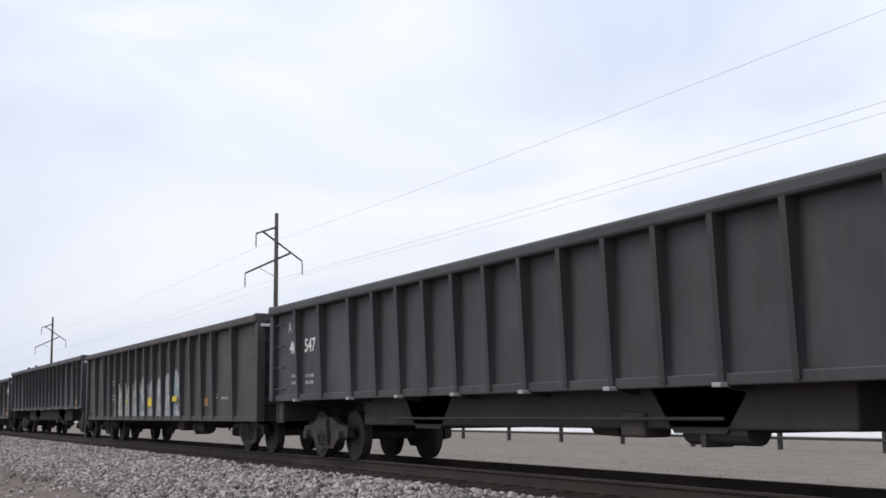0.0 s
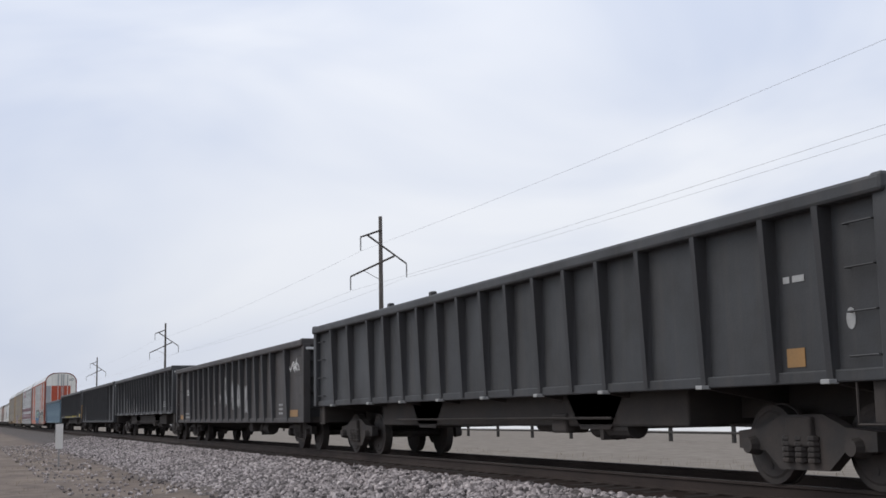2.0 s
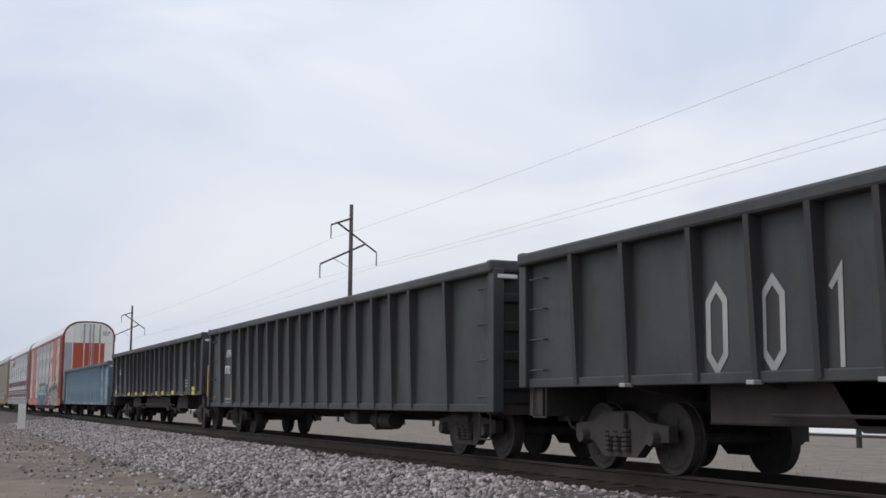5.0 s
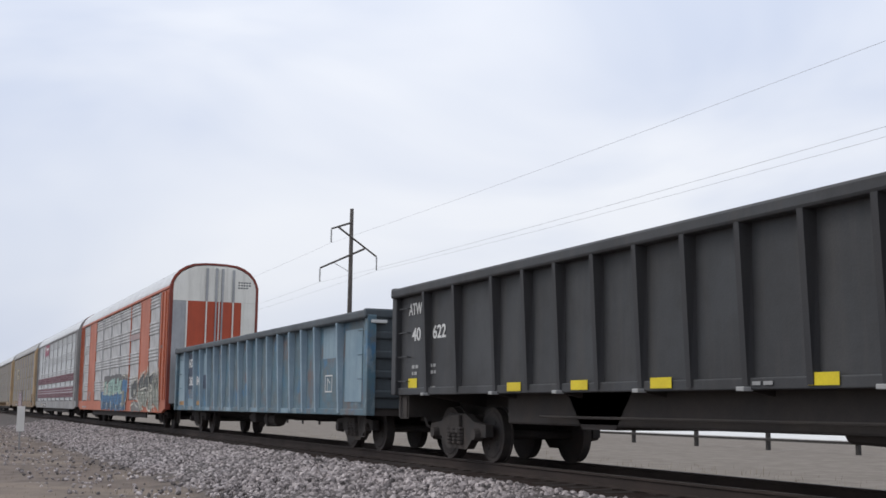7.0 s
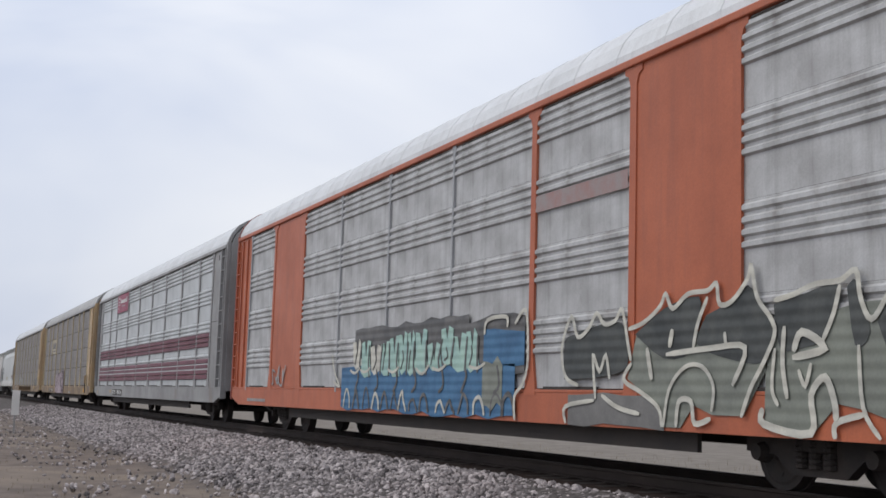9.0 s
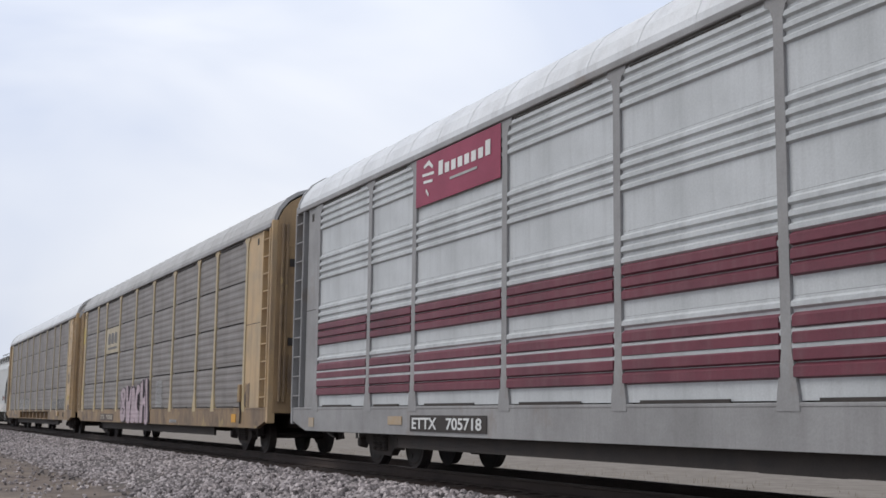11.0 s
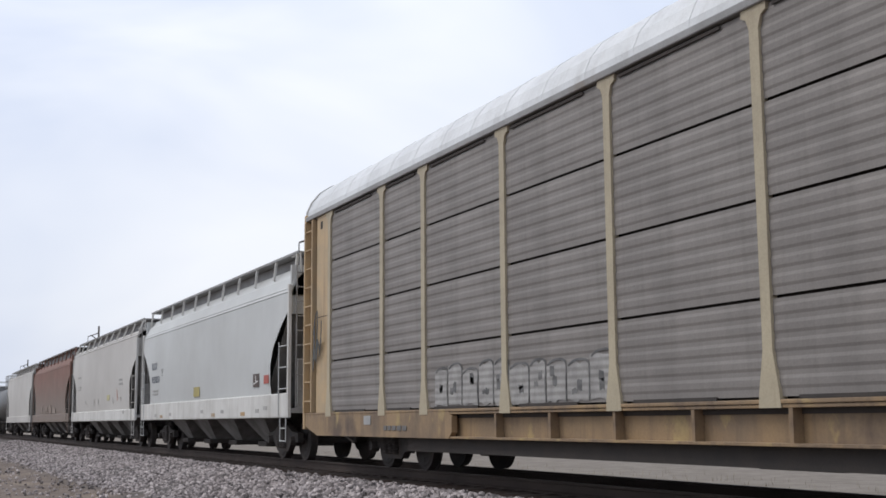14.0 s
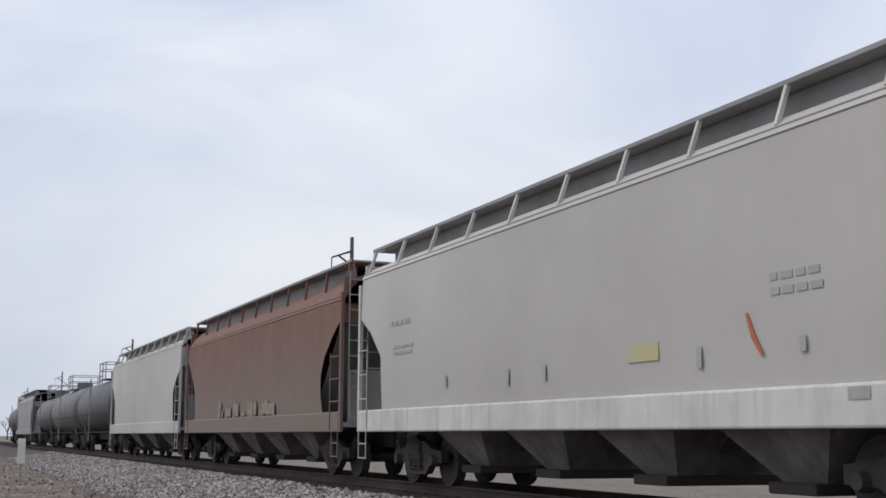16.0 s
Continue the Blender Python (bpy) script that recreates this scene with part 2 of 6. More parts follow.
M = {
    "black_car": mat("black_car_paint", (0.046, 0.048, 0.051), (0.035, 0.035, 0.036), 0.55, streak=0.6, streak_col=(0.068, 0.063, 0.058),
                     blotch=((0.55, 0.5, 0.68, 0.6, (0.066, 0.066, 0.067)), (2.4, 0.56, 0.7, 0.4, (0.03, 0.028, 0.027)))),
    # darker than the sheets: the shade on the rib flanks is put into this colour
    "dark_rib": mat("shaded_black_rib_paint", (0.027, 0.027, 0.029), (0.036, 0.034, 0.034), 0.5, streak=0.5, streak_col=(0.055, 0.05, 0.046)),
    "brown_car": mat("brown_black_car_paint", (0.058, 0.053, 0.052), (0.042, 0.038, 0.037), 0.6, streak=0.6, streak_col=(0.09, 0.078, 0.07),
                     blotch=((0.7, 0.52, 0.68, 0.5, (0.08, 0.073, 0.07)), (2.6, 0.56, 0.7, 0.5, (0.075, 0.052, 0.042)))),
    "blue_car": mat("faded_blue_car_paint", (0.085, 0.165, 0.215), (0.115, 0.15, 0.165), 0.55, stain=1.5, streak=0.6, streak_col=(0.16, 0.175, 0.17),
                    blotch=((1.5, 0.54, 0.66, 0.75, (0.17, 0.105, 0.085)), (2.3, 0.56, 0.66, 0.8, (0.055, 0.17, 0.3)), (2.9, 0.57, 0.68, 0.7, (0.24, 0.3, 0.32)))),
    "blue_rib": mat("pale_blue_rib_paint", (0.30, 0.39, 0.45), (0.2, 0.28, 0.34), 0.55, streak=0.4, streak_col=(0.1, 0.12, 0.13)),
    "blue_patch": mat("light_blue_patch_paint", (0.24, 0.33, 0.38), (0.17, 0.26, 0.32), 0.5, streak=0.5, streak_col=(0.1, 0.15, 0.2)),
    # dirt on the blue top chord; on the end sheets it also paints in shade
    "dirty_shaded_blue": mat("sooty_chord_shaded_end_blue", (0.075, 0.09, 0.10), (0.055, 0.065, 0.072), 0.6, streak=0.4),
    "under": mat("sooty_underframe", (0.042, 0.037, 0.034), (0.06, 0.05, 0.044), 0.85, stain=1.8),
    "truck": mat("dusty_bogie_steel", (0.042, 0.038, 0.036), (0.07, 0.057, 0.05), 0.8, stain=2.5),
    "white": mat("stencil_white", (0.7, 0.7, 0.68), (0.5, 0.5, 0.49), 0.6, bump=0),
    "dull_white": mat("faded_stencil", (0.4, 0.4, 0.39), (0.25, 0.25, 0.25), 0.6, bump=0),
    "yellow": mat("yellow_placard", (0.75, 0.6, 0.02), (0.6, 0.45, 0.02), 0.5, bump=0),
    "orange_mark": mat("orange_placard", (0.36, 0.19, 0.06), (0.24, 0.15, 0.07), 0.5, bump=0),
    "rack_orange": mat("orange_rack_paint", (0.47, 0.13, 0.06), (0.39, 0.11, 0.055), 0.5, streak=0.45, streak_col=(0.25, 0.09, 0.06)),
    "rack_dark_orange": mat("dark_orange_end_paint", (0.26, 0.05, 0.03), (0.18, 0.04, 0.03), 0.55, streak=0.4, streak_col=(0.08, 0.04, 0.03)),
    "silver": mat("galvanised_panel", (0.53, 0.53, 0.525), (0.38, 0.375, 0.37), 0.5, 0.2, stain=1.4, streak=0.5, streak_col=(0.19, 0.175, 0.165), blotch=((1.6, 0.56, 0.68, 0.5, (0.2, 0.17, 0.15)),)),
    "silver_old": mat("weathered_panel", (0.232, 0.212, 0.195), (0.19, 0.174, 0.162), 0.55, 0.15, streak=0.4, streak_col=(0.145, 0.13, 0.118)),
    "pale_panel": mat("pale_grey_panel", (0.54, 0.555, 0.555), (0.45, 0.465, 0.465), 0.45, 0.1, streak=0.35, streak_col=(0.28, 0.28, 0.28)),
    "pale_post": mat("grey_post_paint", (0.295, 0.29, 0.285), (0.225, 0.22, 0.215), 0.5, streak=0.4, streak_col=(0.18, 0.17, 0.165), blotch=((1.1, 0.57, 0.68, 0.6, (0.21, 0.17, 0.14)),)),
    "maroon": mat("maroon_band_paint", (0.15, 0.034, 0.05), (0.11, 0.03, 0.043), 0.5, streak=0.3, streak_col=(0.2, 0.12, 0.12)),
    "crimson": mat("crimson_sign_paint", (0.27, 0.02, 0.06), (0.2, 0.02, 0.05), 0.45, bump=0),
    "rack_yellow": mat("faded_yellow_rack_paint", (0.50, 0.35, 0.19), (0.40, 0.31, 0.2), 0.55, stain=1.3, streak=0.6, streak_col=(0.25, 0.17, 0.11)),
    "rack_sill": mat("rusty_yellow_sill_paint", (0.29, 0.195, 0.105), (0.18, 0.13, 0.088), 0.6, stain=1.1, streak=0.6, streak_col=(0.1, 0.07, 0.055),
                     blotch=((0.9, 0.54, 0.66, 0.8, (0.075, 0.052, 0.042)), (1.7, 0.58, 0.66, 0.7, (0.4, 0.3, 0.13)))),
    "old_mark": mat("faded_orange_mark", (0.4, 0.26, 0.12), (0.38, 0.33, 0.27), 0.6, bump=0),
    "rack_cream": mat("cream_post_paint", (0.43, 0.37, 0.26), (0.35, 0.30, 0.215), 0.55, streak=0.5, streak_col=(0.22, 0.17, 0.11)),
    "roof": mat("rack_roof_sheet", (0.65, 0.66, 0.665), (0.55, 0.56, 0.565), 0.5, 0.1, streak=0.3, streak_col=(0.35, 0.33, 0.31)),
    "roof_old": mat("sooty_roof_sheet", (0.42, 0.415, 0.405), (0.34, 0.333, 0.322), 0.6, 0.1, streak=0.5, streak_col=(0.28, 0.262, 0.245)),
    "rack_door": mat("rusty_yellow_door_paint", (0.36, 0.245, 0.13), (0.25, 0.175, 0.105), 0.6, stain=1.5, streak=0.8, streak_col=(0.12, 0.075, 0.05)),
    "post_yellow": mat("worn_yellow_post_paint", (0.47, 0.365, 0.2), (0.41, 0.345, 0.235), 0.55, stain=1.2, streak=0.4, streak_col=(0.27, 0.2, 0.12)),
    # car-end paint darkened to carry the shade of the gap between cars
    "shaded_end": mat("shaded_end_paint", (0.027, 0.027, 0.028), (0.02, 0.02, 0.02), 0.7, streak=0.4, streak_col=(0.045, 0.04, 0.037)),
    "door_white": mat("cream_white_door_paint", (0.84, 0.82, 0.75), (0.77, 0.75, 0.68), 0.5, streak=0.35, streak_col=(0.3, 0.28, 0.23)),
    "door_red": mat("orange_red_door_paint", (0.50, 0.085, 0.035), (0.42, 0.075, 0.035), 0.5, streak=0.4, streak_col=(0.2, 0.05, 0.03)),
    "door_grey": mat("galvanised_door", (0.42, 0.425, 0.43), (0.33, 0.335, 0.34), 0.5, 0.2, streak=0.4, streak_col=(0.14, 0.13, 0.12)),
    "hopper": mat("pale_grey_hopper_paint", (0.50, 0.51, 0.50), (0.43, 0.435, 0.425), 0.5, streak=0.1, streak_col=(0.36, 0.355, 0.335), stain=0.25, bump=0.02, speckle=0.04),
    "hopper_cream": mat("warm_grey_hopper_paint", (0.48, 0.46, 0.43), (0.41, 0.39, 0.365), 0.5, streak=0.1, streak_col=(0.36, 0.34, 0.31), stain=0.25, bump=0.02, speckle=0.04),
    "hopper_band": mat("light_sill_paint", (0.62, 0.61, 0.58), (0.5, 0.49, 0.46), 0.5, streak=0.5, streak_col=(0.3, 0.27, 0.23), bump=0.02, speckle=0.04),
    "hopper_brown": mat("oxide_brown_hopper_paint", (0.185, 0.082, 0.058), (0.165, 0.09, 0.067), 0.65, streak=0.5, streak_col=(0.19, 0.14, 0.11)),
    # hopper grey darkened for the recessed ends, their shade painted in
    "hopper_shade": mat("shaded_grey_end_sheet", (0.33, 0.325, 0.315), (0.25, 0.245, 0.235), 0.6, streak=0.4, streak_col=(0.22, 0.2, 0.17)),
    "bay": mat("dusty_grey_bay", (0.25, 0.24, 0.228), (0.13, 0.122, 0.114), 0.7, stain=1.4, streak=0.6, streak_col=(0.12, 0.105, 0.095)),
    "grating": mat("dark_walkway_grating", (0.3, 0.3, 0.3), (0.23, 0.226, 0.222), 0.6, 0.2),
    "tank": mat("black_tank_paint", (0.05, 0.05, 0.052), (0.075, 0.07, 0.066), 0.45, streak=0.5, streak_col=(0.1, 0.09, 0.08)),
    "tank_grey": mat("grey_tank_paint", (0.15, 0.15, 0.155), (0.1, 0.1, 0.1), 0.5, streak=0.5, streak_col=(0.07, 0.065, 0.06)),
    "g_pink": mat("pink_spray", (0.47, 0.36, 0.40), (0.38, 0.305, 0.33), 0.6, stain=1.6, streak=0.6, streak_col=(0.29, 0.25, 0.24), ridges=0.145,
                  blotch=((2.2, 0.54, 0.66, 0.6, (0.26, 0.22, 0.21)),)),
    "g_dark": mat("dark_violet_spray", (0.07, 0.055, 0.065), (0.1, 0.08, 0.085), 0.6, bump=0),
    "g_black": mat("black_spray", (0.045, 0.05, 0.05), (0.09, 0.095, 0.09), 0.6, stain=2.5, ridges=0.14),
    "g_white": mat("cream_spray", (0.6, 0.58, 0.5), (0.46, 0.45, 0.4), 0.6, stain=2.5, ridges=0.14),
    "g_grey": mat("grey_spray", (0.33, 0.33, 0.32), (0.24, 0.24, 0.24), 0.6, stain=2.5, ridges=0.14),
    "g_olive": mat("grey_green_spray", (0.23, 0.245, 0.205), (0.18, 0.19, 0.165), 0.6, stain=2.5, ridges=0.14),
    "g_blue": mat("blue_spray", (0.06, 0.17, 0.31), (0.045, 0.12, 0.23), 0.6, stain=2.5, ridges=0.14),
    "g_aqua": mat("aqua_spray", (0.38, 0.55, 0.47), (0.3, 0.46, 0.43), 0.6, stain=2.5, ridges=0.14),
    "faded_red": mat("faded_red_band_paint", (0.33, 0.19, 0.175), (0.3, 0.27, 0.26), 0.5, stain=2.5, streak=0.5, streak_col=(0.3, 0.3, 0.3)),
    "g_faint": mat("worn_spray", (0.12, 0.115, 0.11), (0.16, 0.155, 0.15), 0.6, bump=0),
    "g_silver": mat("chalky_silver_spray", (0.44, 0.425, 0.41), (0.24, 0.23, 0.22), 0.6, stain=2.5, bump=0, streak=0.5, streak_col=(0.08, 0.075, 0.07)),
    "rail": mat("rusty_rail_web", (0.045, 0.03, 0.024), (0.032, 0.023, 0.019), 0.8),
    "rail_top": mat("dull_rail_head", (0.085, 0.07, 0.062), (0.06, 0.05, 0.045), 0.65, 0.3, bump=0.02),
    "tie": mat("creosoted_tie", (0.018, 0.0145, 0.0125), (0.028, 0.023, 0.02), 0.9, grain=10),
    "stone": mat("pink_grey_ballast_stone", (0.335, 0.297, 0.288), (0.258, 0.226, 0.218), 0.9, island=0.7, grain=8),
    "wood_pole": mat("weathered_pole_timber", (0.09, 0.078, 0.07), (0.06, 0.053, 0.048), 0.8, streak=0.4),
    "insulator": mat("grey_insulator", (0.10, 0.1, 0.105), (0.08, 0.08, 0.08), 0.4),
    "wire": mat("aluminium_wire", (0.42, 0.43, 0.45), (0.36, 0.37, 0.38), 0.5, 0.3, bump=0),
    "post_white": mat("white_marker_paint", (0.72, 0.7, 0.66), (0.6, 0.58, 0.54), 0.6),
    "post_steel": mat("galvanised_post", (0.33, 0.32, 0.31), (0.25, 0.245, 0.24), 0.5, 0.4),
    "fence": mat("dark_fence_timber", (0.035, 0.032, 0.03), (0.05, 0.045, 0.04), 0.8),
    "bark": mat("grey_bark", (0.11, 0.09, 0.08), (0.08, 0.066, 0.06), 0.9),
    "gravel_road": mat("pale_gravel_road", (0.68, 0.67, 0.65), (0.6, 0.59, 0.57), 0.9),
    "weed": mat("dry_weed", (0.27, 0.21, 0.14), (0.19, 0.16, 0.1), 0.9, island=0.4, bump=0),
}


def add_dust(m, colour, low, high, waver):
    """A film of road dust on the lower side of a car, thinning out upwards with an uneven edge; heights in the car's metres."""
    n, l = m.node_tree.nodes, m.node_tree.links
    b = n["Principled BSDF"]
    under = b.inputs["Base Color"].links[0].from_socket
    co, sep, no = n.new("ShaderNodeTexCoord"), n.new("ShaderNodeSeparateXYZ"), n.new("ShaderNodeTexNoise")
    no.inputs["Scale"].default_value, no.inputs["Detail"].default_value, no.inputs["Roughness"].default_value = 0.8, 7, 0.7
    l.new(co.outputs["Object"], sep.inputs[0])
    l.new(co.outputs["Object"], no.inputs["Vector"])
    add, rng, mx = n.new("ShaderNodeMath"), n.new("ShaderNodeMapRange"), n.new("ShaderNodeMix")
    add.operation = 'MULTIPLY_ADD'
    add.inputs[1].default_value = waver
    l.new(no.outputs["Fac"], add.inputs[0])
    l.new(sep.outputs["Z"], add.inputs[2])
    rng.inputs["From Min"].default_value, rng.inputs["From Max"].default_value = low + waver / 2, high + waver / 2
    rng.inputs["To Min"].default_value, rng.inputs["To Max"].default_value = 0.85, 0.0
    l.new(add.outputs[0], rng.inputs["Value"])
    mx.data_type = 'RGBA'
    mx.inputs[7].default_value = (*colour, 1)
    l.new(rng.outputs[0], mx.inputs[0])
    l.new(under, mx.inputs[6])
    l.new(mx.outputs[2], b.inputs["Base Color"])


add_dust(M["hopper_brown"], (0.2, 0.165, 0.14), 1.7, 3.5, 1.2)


# ---- mesh helpers ----
def bm_box(bm, x0, x1, y0, y1, z0, z1, bevel=0.0):
    vs = [bm.verts.new((x, y, z)) for x in (x0, x1) for y in (y0, y1) for z in (z0, z1)]
    fs = [bm.faces.new([vs[i] for i in q]) for q in ((0, 1, 3, 2), (4, 6, 7, 5), (0, 4, 5, 1), (2, 3, 7, 6), (0, 2, 6, 4), (1, 5, 7, 3))]
    if bevel:
        es = list({e for f in fs for e in f.edges})
        bmesh.ops.bevel(bm, geom=es, offset=bevel, segments=2, affect='EDGES', profile=0.5)
    return bm


def bm_extrude(bm, poly, axis, a, b, closed=True, caps=True):
    """A profile, as pairs, drawn along an axis from a to b. axis x: pairs are (y, z); y: (x, z); z: (x, y)."""
    def v(p, s):
        return {"x": (s, p[0], p[1]), "y": (p[0], s, p[1]), "z": (p[0], p[1], s)}[axis]
    r0, r1 = [bm.verts.new(v(p, a)) for p in poly], [bm.verts.new(v(p, b)) for p in poly]
    n = len(poly)
    for i in range(n if closed else n - 1):
        j = (i + 1) % n
        bm.faces.new((r0[i], r0[j], r1[j], r1[i]))
    if closed and caps:
        bm.faces.new(r0[::-1])
        bm.faces.new(r1)
    return bm


def bm_tube(bm, p, q, r, seg=8, r2=None, caps=True):
    p, q = Vector(p), Vector(q)
    d = (q - p).normalized()
    u = d.orthogonal().normalized()
    w = d.cross(u)
    r2 = r if r2 is None else r2
    a = [bm.verts.new(p + r * (math.cos(2 * math.pi * i / seg) * u + math.sin(2 * math.pi * i / seg) * w)) for i in range(seg)]
    b = [bm.verts.new(q + r2 * (math.cos(2 * math.pi * i / seg) * u + math.sin(2 * math.pi * i / seg) * w)) for i in range(seg)]
    for i in range(seg):
        bm.faces.new((a[i], a[(i + 1) % seg], b[(i + 1) % seg], b[i]))
    if caps:
        bm.faces.new(a[::-1])
        bm.faces.new(b)
    return bm


def bm_path(bm, pts, r, seg=6):
    for a, b in zip(pts, pts[1:]):
        bm_tube(bm, a, b, r, seg)
    return bm


def mesh_of(name, bm, material, smooth=False):
    bmesh.ops.recalc_face_normals(bm, faces=bm.faces)
    me = bpy.data.meshes.new(name)
    bm.to_mesh(me)
    bm.free()
    for m in (material if isinstance(material, (list, tuple)) else [material]):
        me.materials.append(m)
    if smooth:
        me.polygons.foreach_set("use_smooth", [True] * len(me.polygons))
    return me


def part(name, bm, material, parent, label="", at=None, smooth=False):
    ob = new(name, mesh_of(name, bm, material, smooth))
    ob.parent = parent
    if at is not None:
        ob.matrix_basis = at
    return tagged(ob, label)


def share(name, me, parent, at):
    ob = new(name, me)
    ob.parent, ob.matrix_basis = parent, at
    return ob


def box(*a, bevel=0.0):
    return bm_box(bmesh.new(), *a, bevel=bevel)


def lettering(text, size, material, parent, at, label="", squeeze=1.0, name="lettering"):
    """Stencilled characters in the built-in font, lying in the plane of the pose."""
    cu = bpy.data.curves.new(name, 'FONT')
    cu.body, cu.size, cu.extrude, cu.offset = text, size, 0.002, size * 0.018
    tmp = bpy.data.objects.new(name, cu)
    me = bpy.data.meshes.new_from_object(tmp)
    bpy.data.objects.remove(tmp)
    bpy.data.curves.remove(cu)
    me.transform(Matrix.Diagonal((squeeze, 1, 1, 1)))
    me.materials.clear()
    me.materials.append(material)
    ob = share(name, me, parent, at)
    return tagged(ob, label)


def on_side(x, y, z):
    """The pose of lettering on a side that faces the camera (towards -y), reading along +x."""
    return pose(x, y, z, 90, 0, 0)
# ---- ground, track and roadside ----
def ground_z(y):
    """Height of the ground across the track: soil by the camera, ballast shoulder, track bed, ditch and dry field beyond."""
    pts = ((-400, -1.0), (0, -0.78), (4.0, -0.74), (4.9, -0.70), (7.75, -0.22), (8.3, -0.19), (11.0, -0.19), (11.6, -0.22), (14.2, -0.75),
           (17, -0.95), (30, -0.85), (400, -0.6), (4000, -0.6))
    for (a, za), (b, zb) in zip(pts, pts[1:]):
        if y <= b:
            return za + (zb - za) * (y - a) / (b - a)
    return -0.6


def ground_material():
    m = bpy.data.materials.new("soil_ballast_and_dry_grass")
    m.use_nodes = True
    n, l = m.node_tree.nodes, m.node_tree.links
    b = n["Principled BSDF"]
    co, sep = n.new("ShaderNodeTexCoord"), n.new("ShaderNodeSeparateXYZ")
    l.new(co.outputs["Object"], sep.inputs[0])
    n1, n2, n3 = (n.new("ShaderNodeTexNoise") for _ in range(3))
    for q, s, d in ((n1, 0.35, 6), (n2, 14, 5), (n3, 1.6, 5)):
        q.inputs["Scale"].default_value, q.inputs["Detail"].default_value = s, d
        l.new(co.outputs["Object"], q.inputs["Vector"])

    def mix(fac, a, c):
        x = n.new("ShaderNodeMix")
        x.data_type = 'RGBA'
        l.new(fac, x.inputs[0])
        for s, v in ((x.inputs[6], a), (x.inputs[7], c)):
            if isinstance(v, tuple):
                s.default_value = (*v, 1)
            else:
                l.new(v, s)
        return x.outputs[2]

    def ramp(v, lo, hi):
        r = n.new("ShaderNodeMapRange")
        r.inputs["From Min"].default_value, r.inputs["From Max"].default_value = lo, hi
        l.new(v, r.inputs["Value"])
        return r.outputs[0]
    soil = mix(ramp(n3.outputs["Fac"], 0.4, 0.62), (0.178, 0.143, 0.12), (0.122, 0.1, 0.086))
    soil = mix(ramp(n1.outputs["Fac"], 0.52, 0.66), soil, (0.215, 0.175, 0.142))
    # darker than the loose stones: shade in the gaps between them is painted in
    gravel = mix(ramp(n2.outputs["Fac"], 0.35, 0.65), (0.05, 0.044, 0.041), (0.15, 0.133, 0.127))
    # dark brown ballast, made darker still by painting in the train's shade
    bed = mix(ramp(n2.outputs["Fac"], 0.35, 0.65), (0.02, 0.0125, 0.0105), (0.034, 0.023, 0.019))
    grass = mix(ramp(n3.outputs["Fac"], 0.35, 0.65), (0.215, 0.19, 0.163), (0.165, 0.142, 0.119))
    wob = n.new("ShaderNodeMath")
    wob.operation = 'MULTIPLY_ADD'
    wob.inputs[1].default_value, wob.inputs[2].default_value = 1.6, -0.8
    l.new(n3.outputs["Fac"], wob.inputs[0])
    yy = n.new("ShaderNodeMath")
    l.new(sep.outputs["Y"], yy.inputs[0])
    l.new(wob.outputs[0], yy.inputs[1])
    col = mix(ramp(yy.outputs[0], 4.3, 5.3), soil, gravel)
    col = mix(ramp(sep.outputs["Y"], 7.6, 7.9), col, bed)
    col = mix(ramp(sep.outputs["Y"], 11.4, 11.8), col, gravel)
    col = mix(ramp(yy.outputs[0], 13.2, 14.4), col, grass)
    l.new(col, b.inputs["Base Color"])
    b.inputs["Roughness"].default_value = 0.95
    b.inputs["Specular IOR Level"].default_value = 0.15
    bp = n.new("ShaderNodeBump")
    bp.inputs["Strength"].default_value, bp.inputs["Distance"].default_value = 0.5, 0.05
    l.new(n2.outputs["Fac"], bp.inputs["Height"])
    l.new(bp.outputs[0], b.inputs["Normal"])
    return m


def make_ground():
    ys = [-3000, -400, -60, -20, -8, -4, -2] + [i * 0.25 for i in range(-4, 64)] + [16.5, 18, 20, 24, 30, 40, 55, 80, 130, 250, 500, 1200, 4000]
    xs = [-4000, -1500, -700, -400, -250, -160, -110, -80] + [-65 + i * 0.5 for i in range(150)] + [12, 20, 40, 80, 200, 600, 3000]
    verts = []
    for x in xs:
        for y in ys:
            near = -66 < x < 11 and -4 < y < 20
            dz = 0.0
            if near and not 7.9 < y < 11.5:
                dz = 0.07 * noise.noise(Vector((x * 0.35, y * 0.6, 0))) + 0.03 * noise.noise(Vector((x * 1.7, y * 1.7, 3)))
            verts.append((x, y, ground_z(y) + dz))
    k = len(ys)
    faces = [(i * k + j, (i + 1) * k + j, (i + 1) * k + j + 1, i * k + j + 1) for i in range(len(xs) - 1) for j in range(k - 1)]
    me = bpy.data.meshes.new("ground")
    me.from_pydata(verts, [], faces)
    me.materials.append(ground_material())
    me.polygons.foreach_set("use_smooth", [True] * len(me.polygons))
    tagged(new("ground", me), "bare brown soil and dry grass beside a ballasted railway", "ground", kind="structure")


